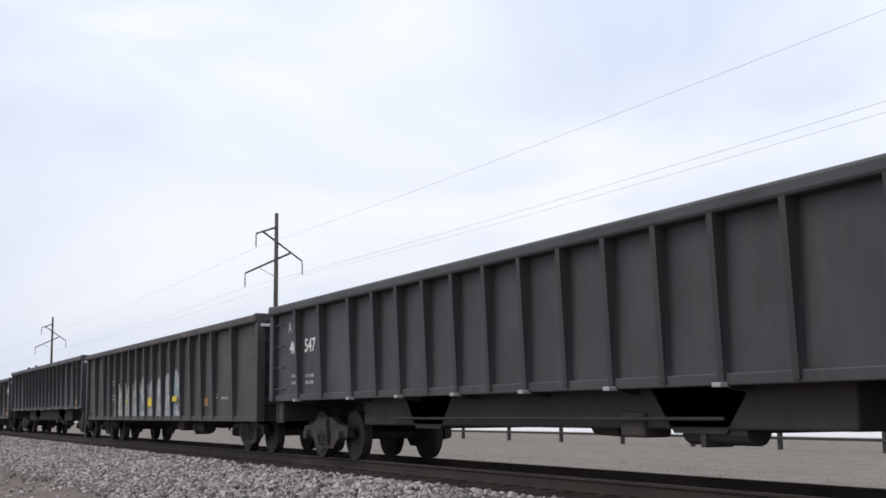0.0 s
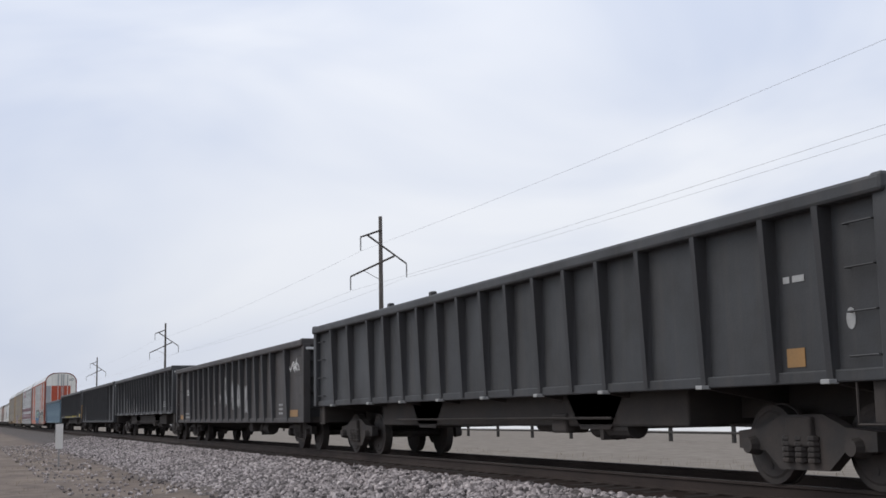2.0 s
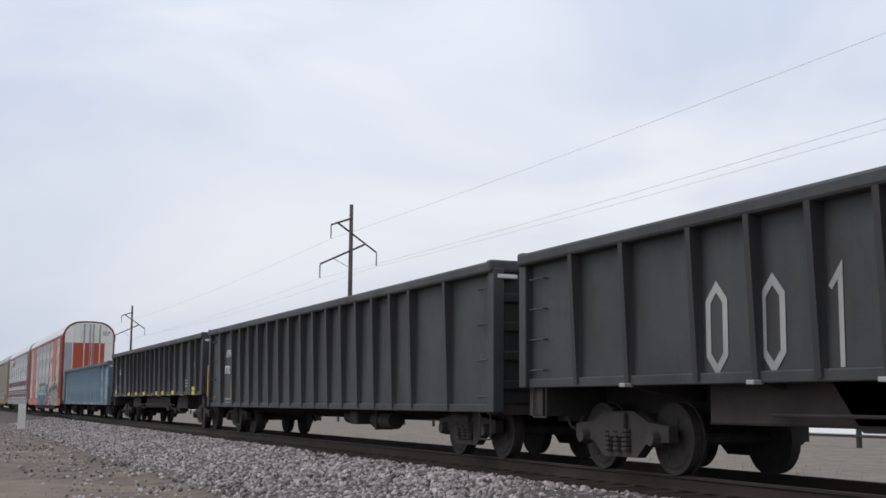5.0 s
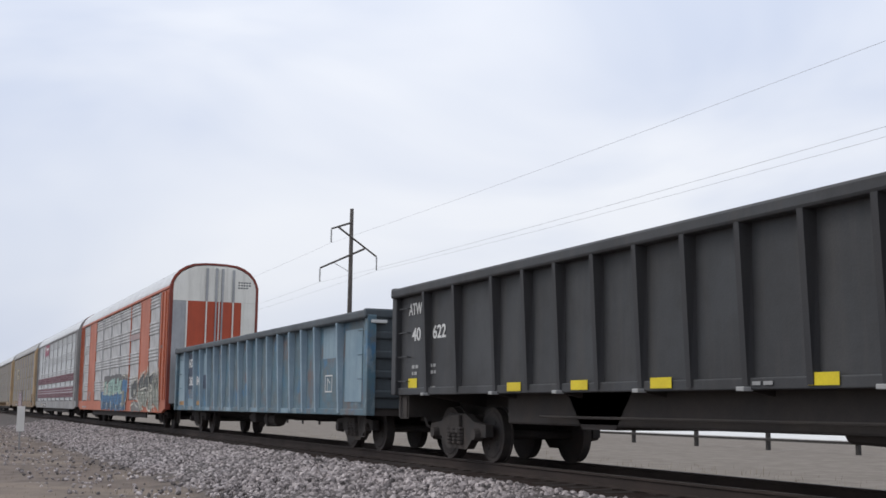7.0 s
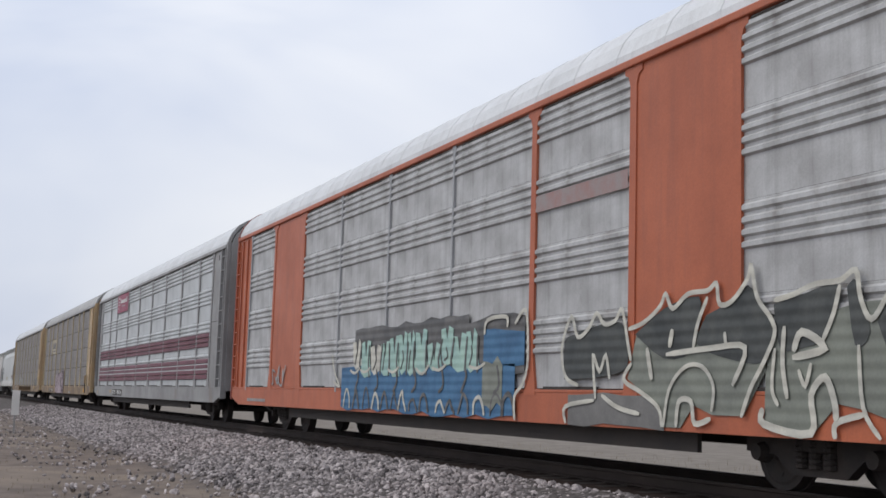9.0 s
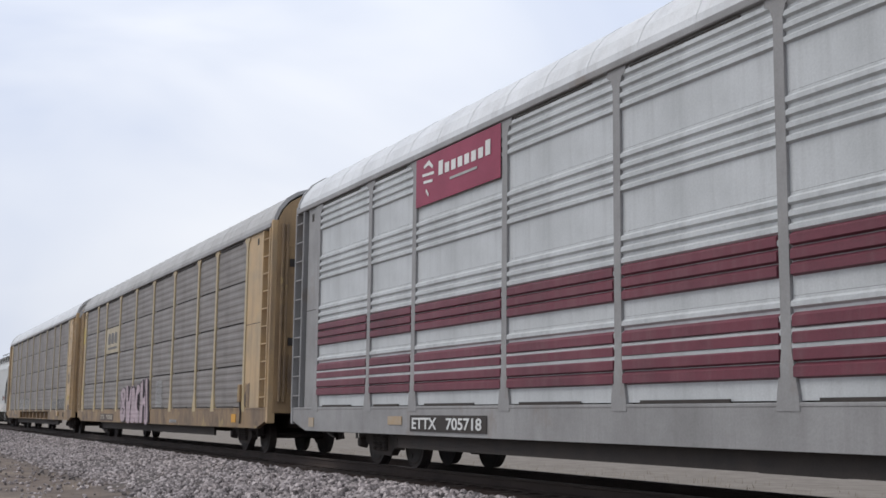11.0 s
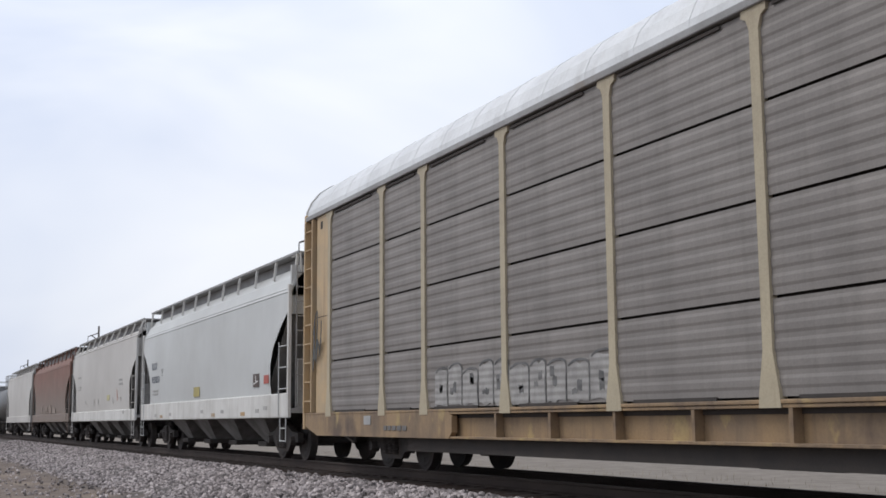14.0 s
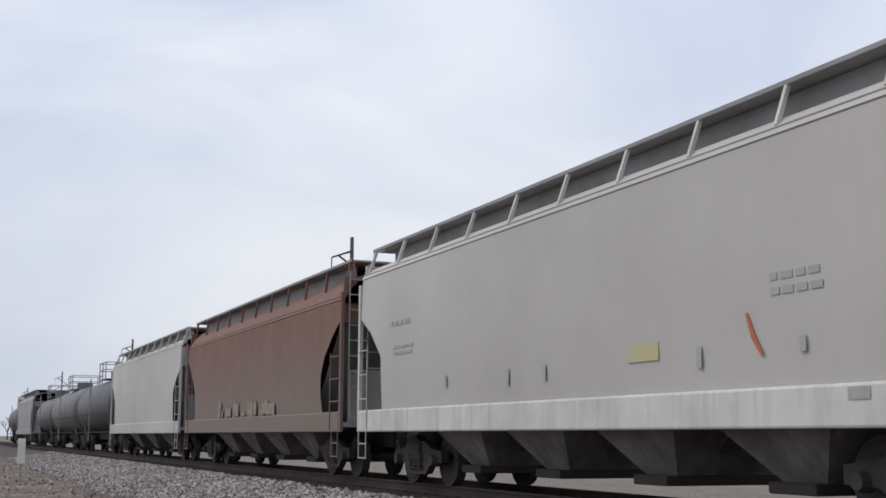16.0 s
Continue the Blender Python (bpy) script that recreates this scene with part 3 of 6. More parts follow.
def make_track():
    track = tagged(new("railway_track"), "standard gauge railway track on timber ties and dark ballast", "track", kind="structure")
    prof = [(-0.07, -0.18), (0.07, -0.18), (0.07, -0.165), (0.012, -0.145), (0.012, -0.045), (0.036, -0.035), (0.036, -0.006), (-0.036, -0.006),
            (-0.036, -0.035), (-0.012, -0.045), (-0.012, -0.145), (-0.07, -0.165)]
    for side in (-1, 1):
        y = YC + side * 0.7535
        bm = bm_extrude(bmesh.new(), [(y + a, z) for a, z in prof], "x", -900, 300)
        rail = part("rail", bm, M["rail"], track, "rust-brown steel rail")
        part("rail_head", box(-900, 300, y - 0.034, y + 0.034, -0.006, 0.0), M["rail_top"], rail, "dull worn running surface")
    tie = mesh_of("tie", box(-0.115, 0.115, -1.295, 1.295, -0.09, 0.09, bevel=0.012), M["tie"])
    plate = mesh_of("tie_plate", box(-0.1, 0.1, -0.17, 0.17, 0, 0.012), M["rail"])
    rnd = random.Random(4)
    for i in range(150):
        x = -64 + i * 0.508
        t = share("tie", tie, track, pose(x, YC + rnd.uniform(-0.03, 0.03), -0.276 + rnd.uniform(-0.006, 0.002), 0, 0, rnd.uniform(-1, 1)))
        for s in (-1, 1):
            share("tie_plate", plate, t, pose(0, s * 0.7535, 0.09))


def make_ballast():
    """Loose crushed stones on the shoulder and between the ties, too many to count."""
    rng = np.random.default_rng(7)
    ico = bmesh.new()
    bmesh.ops.create_icosphere(ico, subdivisions=1, radius=1)
    bv = np.array([v.co[:] for v in ico.verts])
    bf = np.array([[v.index for v in f.verts] for f in ico.faces])
    ico.free()
    N = 44000
    u = rng.random(N)
    x = 4 - 92 * u ** 1.5
    y = 4.55 + 3.35 * rng.random(N) ** 0.72
    far = rng.random(N) < 0.06
    y = np.where(far, 2.0 + 2.6 * rng.random(N), y)
    keep = np.where(far, rng.random(N) < 0.6, rng.random(N) < np.clip((y - 4.3) / 0.9, 0.15, 1) * np.clip((x + 95) / 45, 0.3, 1))
    x, y = x[keep], y[keep]
    n = len(x)
    z = np.array([ground_z(v) for v in y])
    r = rng.uniform(0.022, 0.054, n)
    ang = rng.random((n, 3)) * 6.28
    sc = rng.uniform(0.6, 1.25, (n, 1, 3)) * r[:, None, None]
    jit = 1 + rng.uniform(-0.28, 0.28, (n, len(bv), 1))
    v = bv[None] * jit * sc
    ca, sa = np.cos(ang), np.sin(ang)
    for k, (i, j) in enumerate(((0, 1), (1, 2), (0, 2))):
        a, b = v[:, :, i].copy(), v[:, :, j].copy()
        v[:, :, i] = ca[:, k, None] * a - sa[:, k, None] * b
        v[:, :, j] = sa[:, k, None] * a + ca[:, k, None] * b
    v += np.stack([x, y, z + r * 0.45], -1)[:, None]
    f = bf[None] + (np.arange(n) * len(bv))[:, None, None]
    me = bpy.data.meshes.new("ballast_stones")
    me.from_pydata(v.reshape(-1, 3).tolist(), [], f.reshape(-1, 3).tolist())
    me.materials.append(M["stone"])
    tagged(new("ballast_stones", me), "loose pinkish grey crushed stone along the track shoulder", "ballast", kind="stuff")


def make_weeds():
    """Short dry stalks on the soil strip and on the verge beyond the track."""
    rng = random.Random(11)
    bm_v, bm_f = [], []
    for _ in range(5200):
        if rng.random() < 0.55:
            x, y, h = rng.uniform(-60, 2), rng.uniform(-0.5, 4.6), rng.uniform(0.02, 0.07)
        else:
            x, y, h = rng.uniform(-75, 12), rng.uniform(13.5, 24), rng.uniform(0.06, 0.22)
        a, lean, w = rng.random() * 6.28, rng.uniform(0.1, 0.6) * h, rng.uniform(0.004, 0.01)
        z = ground_z(y) - 0.03
        k = len(bm_v)
        dx, dy = math.cos(a), math.sin(a)
        bm_v += [(x - dy * w, y + dx * w, z), (x + dy * w, y - dx * w, z), (x + dx * w * 0.6, y + dy * w * 0.6, z), (x + dx * lean, y + dy * lean, z + h + 0.03)]
        bm_f += [(k, k + 1, k + 3), (k + 1, k + 2, k + 3), (k + 2, k, k + 3)]
    me = bpy.data.meshes.new("dry_weeds")
    me.from_pydata(bm_v, [], bm_f)
    me.materials.append(M["weed"])
    tagged(new("dry_weeds", me), "sparse short dry grass stalks on bare soil", "grass", kind="stuff")


def make_power_pole(x, y, group="poles of the power line"):
    """A tall timber pole with three staggered arms, each hanging one insulator string."""
    pole = tagged(new("power_pole"), "tall weathered timber power pole with three staggered arms", "power pole", group)
    pole.matrix_basis = pose(x, y, -0.75)
    top = 22.0
    part("shaft", bm_tube(bmesh.new(), (0, 0, -1.0), (0, 0, top), 0.30, 12, 0.19), M["wood_pole"], pole, smooth=True)
    for a, b in (((0, -1.45), (-2.2, -2.25)), ((-1.5, -2.0), (2.75, -4.85)), ((1.4, -4.1), (-3.3, -6.35))):
        part("cross_arm", bm_tube(bmesh.new(), (0.16, a[0], top + a[1]), (0.16, b[0], top + b[1]), 0.11, 8, 0.09), M["wood_pole"], pole)
        ins = bmesh.new()
        for k in range(8):
            z = top + b[1] - 0.08 - k * 0.165
            bm_tube(ins, (0.16, b[0], z), (0.16, b[0], z - 0.09), 0.05, 8, 0.11)
            bm_tube(ins, (0.16, b[0], z - 0.09), (0.16, b[0], z - 0.165), 0.04, 8)
        part("insulator_string", ins, M["insulator"], pole)
    part("brace", bm_tube(bmesh.new(), (0.16, -1.9, top - 5.7), (0.16, -0.1, top - 6.6), 0.035, 6), M["post_steel"], pole)
    return pole


def make_wires(xs, y):
    top = 21.25
    for side, z, length in ((-1, top - 3.7, 2.2), (1, top - 6.3, 2.75), (-1, top - 7.8, 3.3)):
        cu = bpy.data.curves.new("power_line_wire", 'CURVE')
        cu.dimensions, cu.bevel_depth, cu.bevel_resolution = '3D', 0.009, 1
        pts = []
        for a, b in zip(xs, xs[1:]):
            for k in range(24):
                s = k / 24
                pts.append((a + (b - a) * s, y + side * length, z - 4 * 0.7 * s * (1 - s)))
        pts.append((xs[-1], y + side * length, z))
        sp = cu.splines.new('POLY')
        sp.points.add(len(pts) - 1)
        for p, q in zip(sp.points, pts):
            p.co = (*q, 1)
        cu.materials.append(M["wire"])
        tmp = bpy.data.objects.new("w", cu)
        me = bpy.data.meshes.new_from_object(tmp)
        bpy.data.objects.remove(tmp)
        bpy.data.curves.remove(cu)
        me.name = "power_line_wire"
        tagged(new("power_line_wire", me), "thin sagging overhead power line wire between tall poles", "wire", "wires of the power line")


def make_marker_post():
    x, y = -46.0, 3.15
    p = tagged(new("marker_post"), "slim steel post with a white marker plate beside the track", "marker post")
    p.matrix_basis = pose(x, y, ground_z(y))
    hgt = 0.87 - 0.10 - ground_z(y)
    part("stake", box(-0.03, 0.03, -0.03, 0.03, -0.3, hgt * 0.98, bevel=0.006), M["post_steel"], p, "galvanised stake")
    part("plate", box(0.032, 0.05, -0.13, 0.13, hgt * 0.42, hgt, bevel=0.006), M["post_white"], p, "white painted plate")


def make_fence(y=37.0):
    post = mesh_of("post", box(-0.09, 0.09, -0.09, 0.09, -0.3, 0.85, bevel=0.015), M["fence"])
    rail = mesh_of("rail", box(0, 6.0, -0.05, 0.05, -0.06, 0.06, bevel=0.01), M["fence"])
    fence = tagged(new("field_fence"), "low dark post and rail fence along a gravel road", "fence")
    rnd = random.Random(3)
    for i in range(52):
        x = -210 + i * 6.0
        z = ground_z(y)
        share("post", post, fence, pose(x + rnd.uniform(-0.3, 0.3), y, z, 0, 0, rnd.uniform(-4, 4)))
        share("rail", rail, fence, pose(x, y - 0.11, z + 0.50))


def make_tree(x, y, h, seed, group="bare trees on the horizon"):
    """A leafless tree: a tapered trunk and limbs that fork down to twigs."""
    rnd = random.Random(seed)
    tree = tagged(new("bare_tree"), "leafless grey-brown tree far across the field", "tree", group)
    tree.matrix_basis = pose(x, y, ground_z(y) - 0.1)
    limbs, twigs, trunk = bmesh.new(), bmesh.new(), bmesh.new()

    def grow(p, d, length, r, depth):
        q = p + d * length
        bm_tube(trunk if depth == 0 else limbs if depth < 3 else twigs, p, q, r, 6 if depth < 3 else 4, r * 0.65, caps=False)
        if depth >= 5:
            return
        for _ in range(3 if depth < 4 else 2):
            v = (d + Vector((rnd.uniform(-1, 1), rnd.uniform(-1, 1), rnd.uniform(-0.15, 0.7))) * 0.75).normalized()
            grow(p + d * length * rnd.uniform(0.6, 1), v, length * rnd.uniform(0.55, 0.8), r * 0.6, depth + 1)
    grow(Vector((0, 0, 0)), Vector((0, 0, 1)), h * 0.3, h * 0.022, 0)
    part("trunk", trunk, M["bark"], tree)
    part("limbs", limbs, M["bark"], tree)
    part("twigs", twigs, M["bark"], tree)


def make_road():
    me = mesh_of("gravel_road", box(-700, 400, 52, 150, -1.1, -0.70), M["gravel_road"])
    tagged(new("gravel_road", me), "pale gravel road across the dry field", "road", kind="structure")


make_ground()
make_track()
make_ballast()
make_weeds()
POLE_Y = 39.3
for px in (-118, -264, -410, -556, 28, 174):
    make_power_pole(px, POLE_Y)
make_wires((-556, -410, -264, -118, 28, 174), POLE_Y)
make_marker_post()
make_fence()
make_road()
for tx, ty, th, ts in ((-300, 33.5, 10, 1), (-312, 37, 9, 2), (-330, 30, 11, 3), (-520, 30, 14, 4), (-545, 24, 15, 5), (-505, 22, 12, 6), (-560, 36, 13, 7),
                       (-480, 52, 10, 8), (-430, 64, 9, 9)):
    make_tree(tx, ty, th, ts)


# ---- rolling stock ----
CARS = []      # each car with the place of its front end when the train has run for 8 s, and its wheelsets with their radius


def new_car(name, label, category, u_front, group):
    car = tagged(new(name), label, category, group)
    CARS.append([car, u_front, []])
    return car


def spring_mesh():
    bm = bmesh.new()
    prof = [(0.055, 0.0)]
    for k in range(5):
        prof += [(0.075, 0.01 + k * 0.06), (0.075, 0.04 + k * 0.06), (0.055, 0.055 + k * 0.06)]
    prev = None
    for r, z in prof:
        ring = [bm.verts.new((r * math.cos(i * math.pi / 4), r * math.sin(i * math.pi / 4), z)) for i in range(8)]
        if prev:
            for i in range(8):
                bm.faces.new((prev[i], prev[(i + 1) % 8], ring[(i + 1) % 8], ring[i]))
        prev = ring
    return mesh_of("spring", bm, M["truck"])


SPRING = spring_mesh()


def make_truck(car, x, radius=0.457, sizes=(0.89, 1.015)):
    """A three-piece bogie: two cast side frames, bolster, springs and two turning wheelsets."""
    half, lat = sizes
    truck = new("bogie")
    truck.parent, truck.matrix_basis = car, pose(x, 0, 0)
    prof = [(-1.18, 0.62), (-1.18, 0.42), (-0.68, 0.40), (-0.42, 0.20), (0.42, 0.20), (0.68, 0.40), (1.18, 0.42), (1.18, 0.62), (0.72, 0.66), (0.36, 0.80),
            (-0.36, 0.80), (-0.72, 0.66)]
    for s in (-1, 1):
        bm = bm_extrude(bmesh.new(), prof, "y", s * lat - 0.07, s * lat + 0.07)
        part("side_frame", bm, M["truck"], truck)
        for dx in (-0.22, 0, 0.22):
            share("spring", SPRING, truck, pose(dx, s * (lat + 0.09), 0.28))
        for e in (-1, 1):
            part("bearing_cap", bm_tube(bmesh.new(), (e * half, s * (lat + 0.02), radius), (e * half, s * (lat + 0.17), radius), 0.12, 10, 0.09), M["truck"], truck)
    part("bolster", box(-0.22, 0.22, -1.15, 1.15, 0.45, 0.78, bevel=0.03), M["under"], truck)
    for e in (-1, 1):
        bm = bm_tube(bmesh.new(), (0, -0.9, 0), (0, 0.9, 0), 0.08, 8)
        for s in (-1, 1):
            bm_tube(bm, (0, s * 0.685, 0), (0, s * 0.82, 0), radius, 28)
            bm_tube(bm, (0, s * 0.82, 0), (0, s * 0.835, 0), radius - 0.06, 24, radius - 0.09)
            bm_tube(bm, (0, s * 0.655, 0), (0, s * 0.685, 0), radius + 0.025, 28)
            for k in range(4):
                a = k * math.pi / 2
                c, d = math.cos(a) * radius * 0.55, math.sin(a) * radius * 0.55
                bm_tube(bm, (c, s * 0.83, d), (c, s * 0.845, d), 0.045, 6)
        ws = part("wheelset", bm, M["truck"], truck, at=pose(e * half, 0, radius))
        CARS[-1][2].append((ws, e * half, radius))
    return truck


def make_coupler(car, x, s):
    bm = box(min(x, x + s * 0.75), max(x, x + s * 0.75), -0.09, 0.09, 0.74, 0.94, bevel=0.02)
    bm_box(bm, min(x + s * 0.5, x + s * 0.85), max(x + s * 0.5, x + s * 0.85), -0.17, 0.15, 0.70, 0.98, bevel=0.03)
    bm_box(bm, min(x - s * 0.3, x), max(x - s * 0.3, x), -0.25, 0.25, 0.62, 1.02)
    part("coupler", bm, M["under"], car)
    hose = bm_path(bmesh.new(), [(x + s * 0.1, -0.35, 0.8), (x + s * 0.35, -0.36, 0.55), (x + s * 0.6, -0.25, 0.42)], 0.022)
    part("brake_hose", hose, M["under"], car)


def make_ladder(car, x, y, z0, z1, n, material, width=0.42, axis="x"):
    bm = bmesh.new()
    for e in (0, 1):
        if axis == "x":
            bm_tube(bm, (x + e * width, y, z0), (x + e * width, y, z1), 0.018, 6)
        else:
            bm_tube(bm, (x, y + e * width, z0), (x, y + e * width, z1), 0.018, 6)
    for i in range(n):
        z = z0 + (z1 - z0) * (i + 0.5) / n
        if axis == "x":
            bm_tube(bm, (x, y, z), (x + width, y, z), 0.016, 6)
        else:
            bm_tube(bm, (x, y, z), (x, y + width, z), 0.016, 6)
    return part("ladder", bm, material, car)


def make_gondola(u_front, length, z0, z1, paint, label, rib_mat=None, deep=True, pads=True, chord_mat=None, gear=7.5):
    """An open high-sided gondola: sheeted sides with hat-section ribs, a top chord, ends, floor, underframe, bogies, couplers, ladders."""
    car = new_car("gondola_car", label, "freight car", u_front, "cars of the freight train")
    L, W = length, 1.42
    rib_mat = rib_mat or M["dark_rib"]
    P = M[paint]
    for s in (-1, 1):
        part("side_sheet", box(-L + 0.06, -0.06, s * W - 0.02, s * W + 0.02, z0 + 0.05, z1 - 0.05), P, car)
        part("top_chord", box(-L, 0, s * (W + 0.08) - 0.105, s * (W + 0.08) + 0.105, z1 - 0.13, z1 + 0.05, bevel=0.04), chord_mat or P, car)
        part("side_sill", box(-L + 0.05, -0.05, s * (W + 0.01) - 0.06, s * (W + 0.01) + 0.06, z0, z0 + 0.13, bevel=0.015), P, car)
    rib = bmesh.new()
    for a, b in (((-0.075, 0.075), (-0.048, 0.048)),):
        d0, d1 = 0.08, 0.18
        za, zb = z0 + 0.10, z1 - 0.12
        v = [rib.verts.new(q) for q in ((a[0], 0, za), (b[0], -d0, za - 0.06), (b[1], -d0, za - 0.06), (a[1], 0, za),
                                        (a[0], 0, zb), (b[0], -d1 * 0.9, zb), (b[1], -d1 * 0.9, zb), (a[1], 0, zb))]
        for q in ((0, 1, 5, 4), (1, 2, 6, 5), (2, 3, 7, 6), (4, 5, 6, 7), (0, 3, 2, 1)):
            rib.faces.new([v[i] for i in q])
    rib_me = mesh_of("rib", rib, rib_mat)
    pad_me = mesh_of("tie_down", box(-0.07, 0.07, -0.13, 0.0, z0 - 0.015, z0 + 0.035, bevel=0.008), M["dull_white"])
    ends = [1.0, 1.93, 3.28, 4.6, 5.7, 6.7] if deep else [1.90, 3.57]
    tail = [1.62, 2.95, 4.45, 5.55, 6.55] if deep else [1.67, 3.16]
    n_mid = round((L - ends[-1] - tail[-1]) / (1.0 if deep else 1.04))
    ribs_at = ends + [ends[-1] + (L - ends[-1] - tail[-1]) * k / n_mid for k in range(1, n_mid)] + [L - e for e in tail[::-1]]
    for i, back in enumerate(ribs_at):
        x = -back
        for s, turn in ((-1, 0), (1, 180)):
            r = share("rib", rib_me, car, pose(x, s * (W + 0.015), 0, 0, 0, turn))
            if pads and s < 0 and i % 2 == 0:
                share("tie_down", pad_me, r, pose(0, -0.02, 0))
    for x, s in ((-0.08, 1), (-L + 0.08, -1)):
        # end colour is darker than the sides, with the gap's shade painted in
        end_paint = M["dirty_shaded_blue"] if paint == "blue_car" else M["shaded_end"]
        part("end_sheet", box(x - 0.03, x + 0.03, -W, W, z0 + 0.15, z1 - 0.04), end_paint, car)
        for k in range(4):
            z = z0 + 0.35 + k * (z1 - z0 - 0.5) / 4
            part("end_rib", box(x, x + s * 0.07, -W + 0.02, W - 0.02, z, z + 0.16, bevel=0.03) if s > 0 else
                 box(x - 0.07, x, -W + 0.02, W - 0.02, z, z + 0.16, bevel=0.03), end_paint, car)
        part("end_chord", box(x - 0.09, x + 0.09, -W - 0.18, W + 0.18, z1 - 0.12, z1 + 0.07, bevel=0.04), chord_mat or P, car)
        part("corner_post", box(x - 0.11, x + 0.11, -W - 0.13, -W + 0.06, z0, z1 - 0.06, bevel=0.02), P, car)
        part("end_sill", box(min(x, x - s * 0.4), max(x, x - s * 0.4), -W, W, 0.72, z0 + 0.12), M["under"], car)
    part("corner_plate", box(-0.04, 0.055, -W - 0.06, -W + 0.28, z1 - 0.225, z1 - 0.16, bevel=0.01), M["white"], car, "white corner plate")
    part("floor", box(-L + 0.1, -0.1, -W, W, z0 + 0.1, z0 + 0.16), M["under"], car)
    part("centre_sill", box(-L + 0.2, -0.2, -0.35, 0.35, 0.76, z0 + 0.12), M["under"], car)
    cb = mesh_of("cross_bearer", bm_extrude(bmesh.new(), [(-W, z0 + 0.1), (-W, z0 - 0.02), (-0.4, z0 - 0.2), (0.4, z0 - 0.2), (W, z0 - 0.02), (W, z0 + 0.1)], "x", -0.05, 0.05), M["under"])
    for back in ribs_at[::2]:
        share("cross_bearer", cb, car, pose(-back, 0, 0))
    mid = -L / 2
    drop = 0.14 if deep else 0.26
    part("brake_reservoir", bm_tube(bmesh.new(), (-gear + 0.6, -0.95, 0.80 - drop), (-gear + 1.7, -0.95, 0.80 - drop), 0.17, 14), M["under"], car)
    part("reservoir_strap", box(-gear + 0.95, -gear + 1.05, -1.14, -0.76, 0.61 - drop, 1.05 - drop, bevel=0.01), M["under"], car)
    part("brake_valve", box(-gear - 0.5, -gear, -1.2, -0.8, 0.70 - drop, 1.0 - drop, bevel=0.04), M["under"], car)
    part("valve_bracket", box(-gear - 0.3, -gear - 0.2, -1.1, -0.9, 0.9 - drop, z0 + 0.1), M["under"], car)
    part("brake_cylinder", bm_tube(bmesh.new(), (-gear - 1.4, -0.9, 0.84 - drop), (-gear - 0.8, -0.9, 0.84 - drop), 0.13, 12, 0.15), M["under"], car)
    part("brake_rod", bm_path(bmesh.new(), [(-L + 3.3, -0.5, 0.66), (mid - 1.4, -0.75, 0.76), (mid + 0.9, -0.75, 0.76), (-3.3, -0.5, 0.66)], 0.022), M["under"], car)
    part("side_rod", bm_path(bmesh.new(), [(-L + 5.5, -1.25, 0.78), (-6.0, -1.25, 0.78)], 0.02), M["under"], car)
    if deep:
        part("underframe_box", box(-L + 4.2, -4.2, -1.15, 1.15, 0.66, z0 + 0.08, bevel=0.03), M["under"], car)
        for x in (mid + 3.6, mid - 3.3):
            bm = bm_extrude(bmesh.new(), [(x - 0.95, z0 + 0.1), (x - 0.45, 0.62), (x + 0.45, 0.62), (x + 0.95, z0 + 0.1)], "y", -1.15, 1.15)
            part("drop_pocket", bm, M["under"], car)
    for x in (-2.05, -L + 2.05):
        make_truck(car, x)
    make_coupler(car, 0, 1)
    make_coupler(car, -L, -1)
    for x in (-0.68, -L + 0.26):
        for k in range(4):
            z = z0 + 0.25 + k * (z1 - z0 - 0.6) / 3
            part("grab_iron", bm_path(bmesh.new(), [(x, -W, z), (x, -W - 0.09, z), (x + 0.42, -W - 0.09, z), (x + 0.42, -W, z)], 0.011, 5), P, car)
        part("stirrup_step", bm_path(bmesh.new(), [(x, -W - 0.03, z0 + 0.05), (x, -W - 0.03, z0 - 0.42), (x + 0.4, -W - 0.03, z0 - 0.42), (x + 0.4, -W - 0.03, z0 + 0.05)], 0.014, 5), M["under"], car)
    car["z0"], car["z1"], car["length"] = z0, z1, L
    return car


g1 = make_gondola(147.5, 20.3, 1.12, 3.03, "black_car", "dark grey high-sided gondola car with worn white stencils")
g2 = make_gondola(126.3, 20.3, 0.70, 2.98, "brown_car", "brown-black gondola car with chalky silver spray paint", deep=False, pads=False)
g3 = make_gondola(105.0, 20.55, 1.12, 3.04, "black_car", "dark grey high-sided gondola car with a plain side")
g4 = make_gondola(83.4, 20.4, 0.72, 2.82, "brown_car", "dusty black gondola car with white chalk tags", deep=False, pads=False)
g5 = make_gondola(61.95, 21.0, 1.12, 3.05, "black_car", "black high-sided gondola car with long white letters")
g6 = make_gondola(40.0, 20.9, 0.75, 3.07, "black_car", "black gondola car with white reporting marks", deep=False, pads=False)
g7 = make_gondola(18.1, 20.65, 1.12, 3.06, "black_car", "clean black gondola car with yellow placards")
g8 = make_gondola(-4.0, 20.4, 0.72, 2.80, "blue_car", "faded blue gondola car with pale ribs and white stencils", rib_mat=M["blue_rib"], deep=False, pads=False, chord_mat=M["dirty_shaded_blue"], gear=10.2)


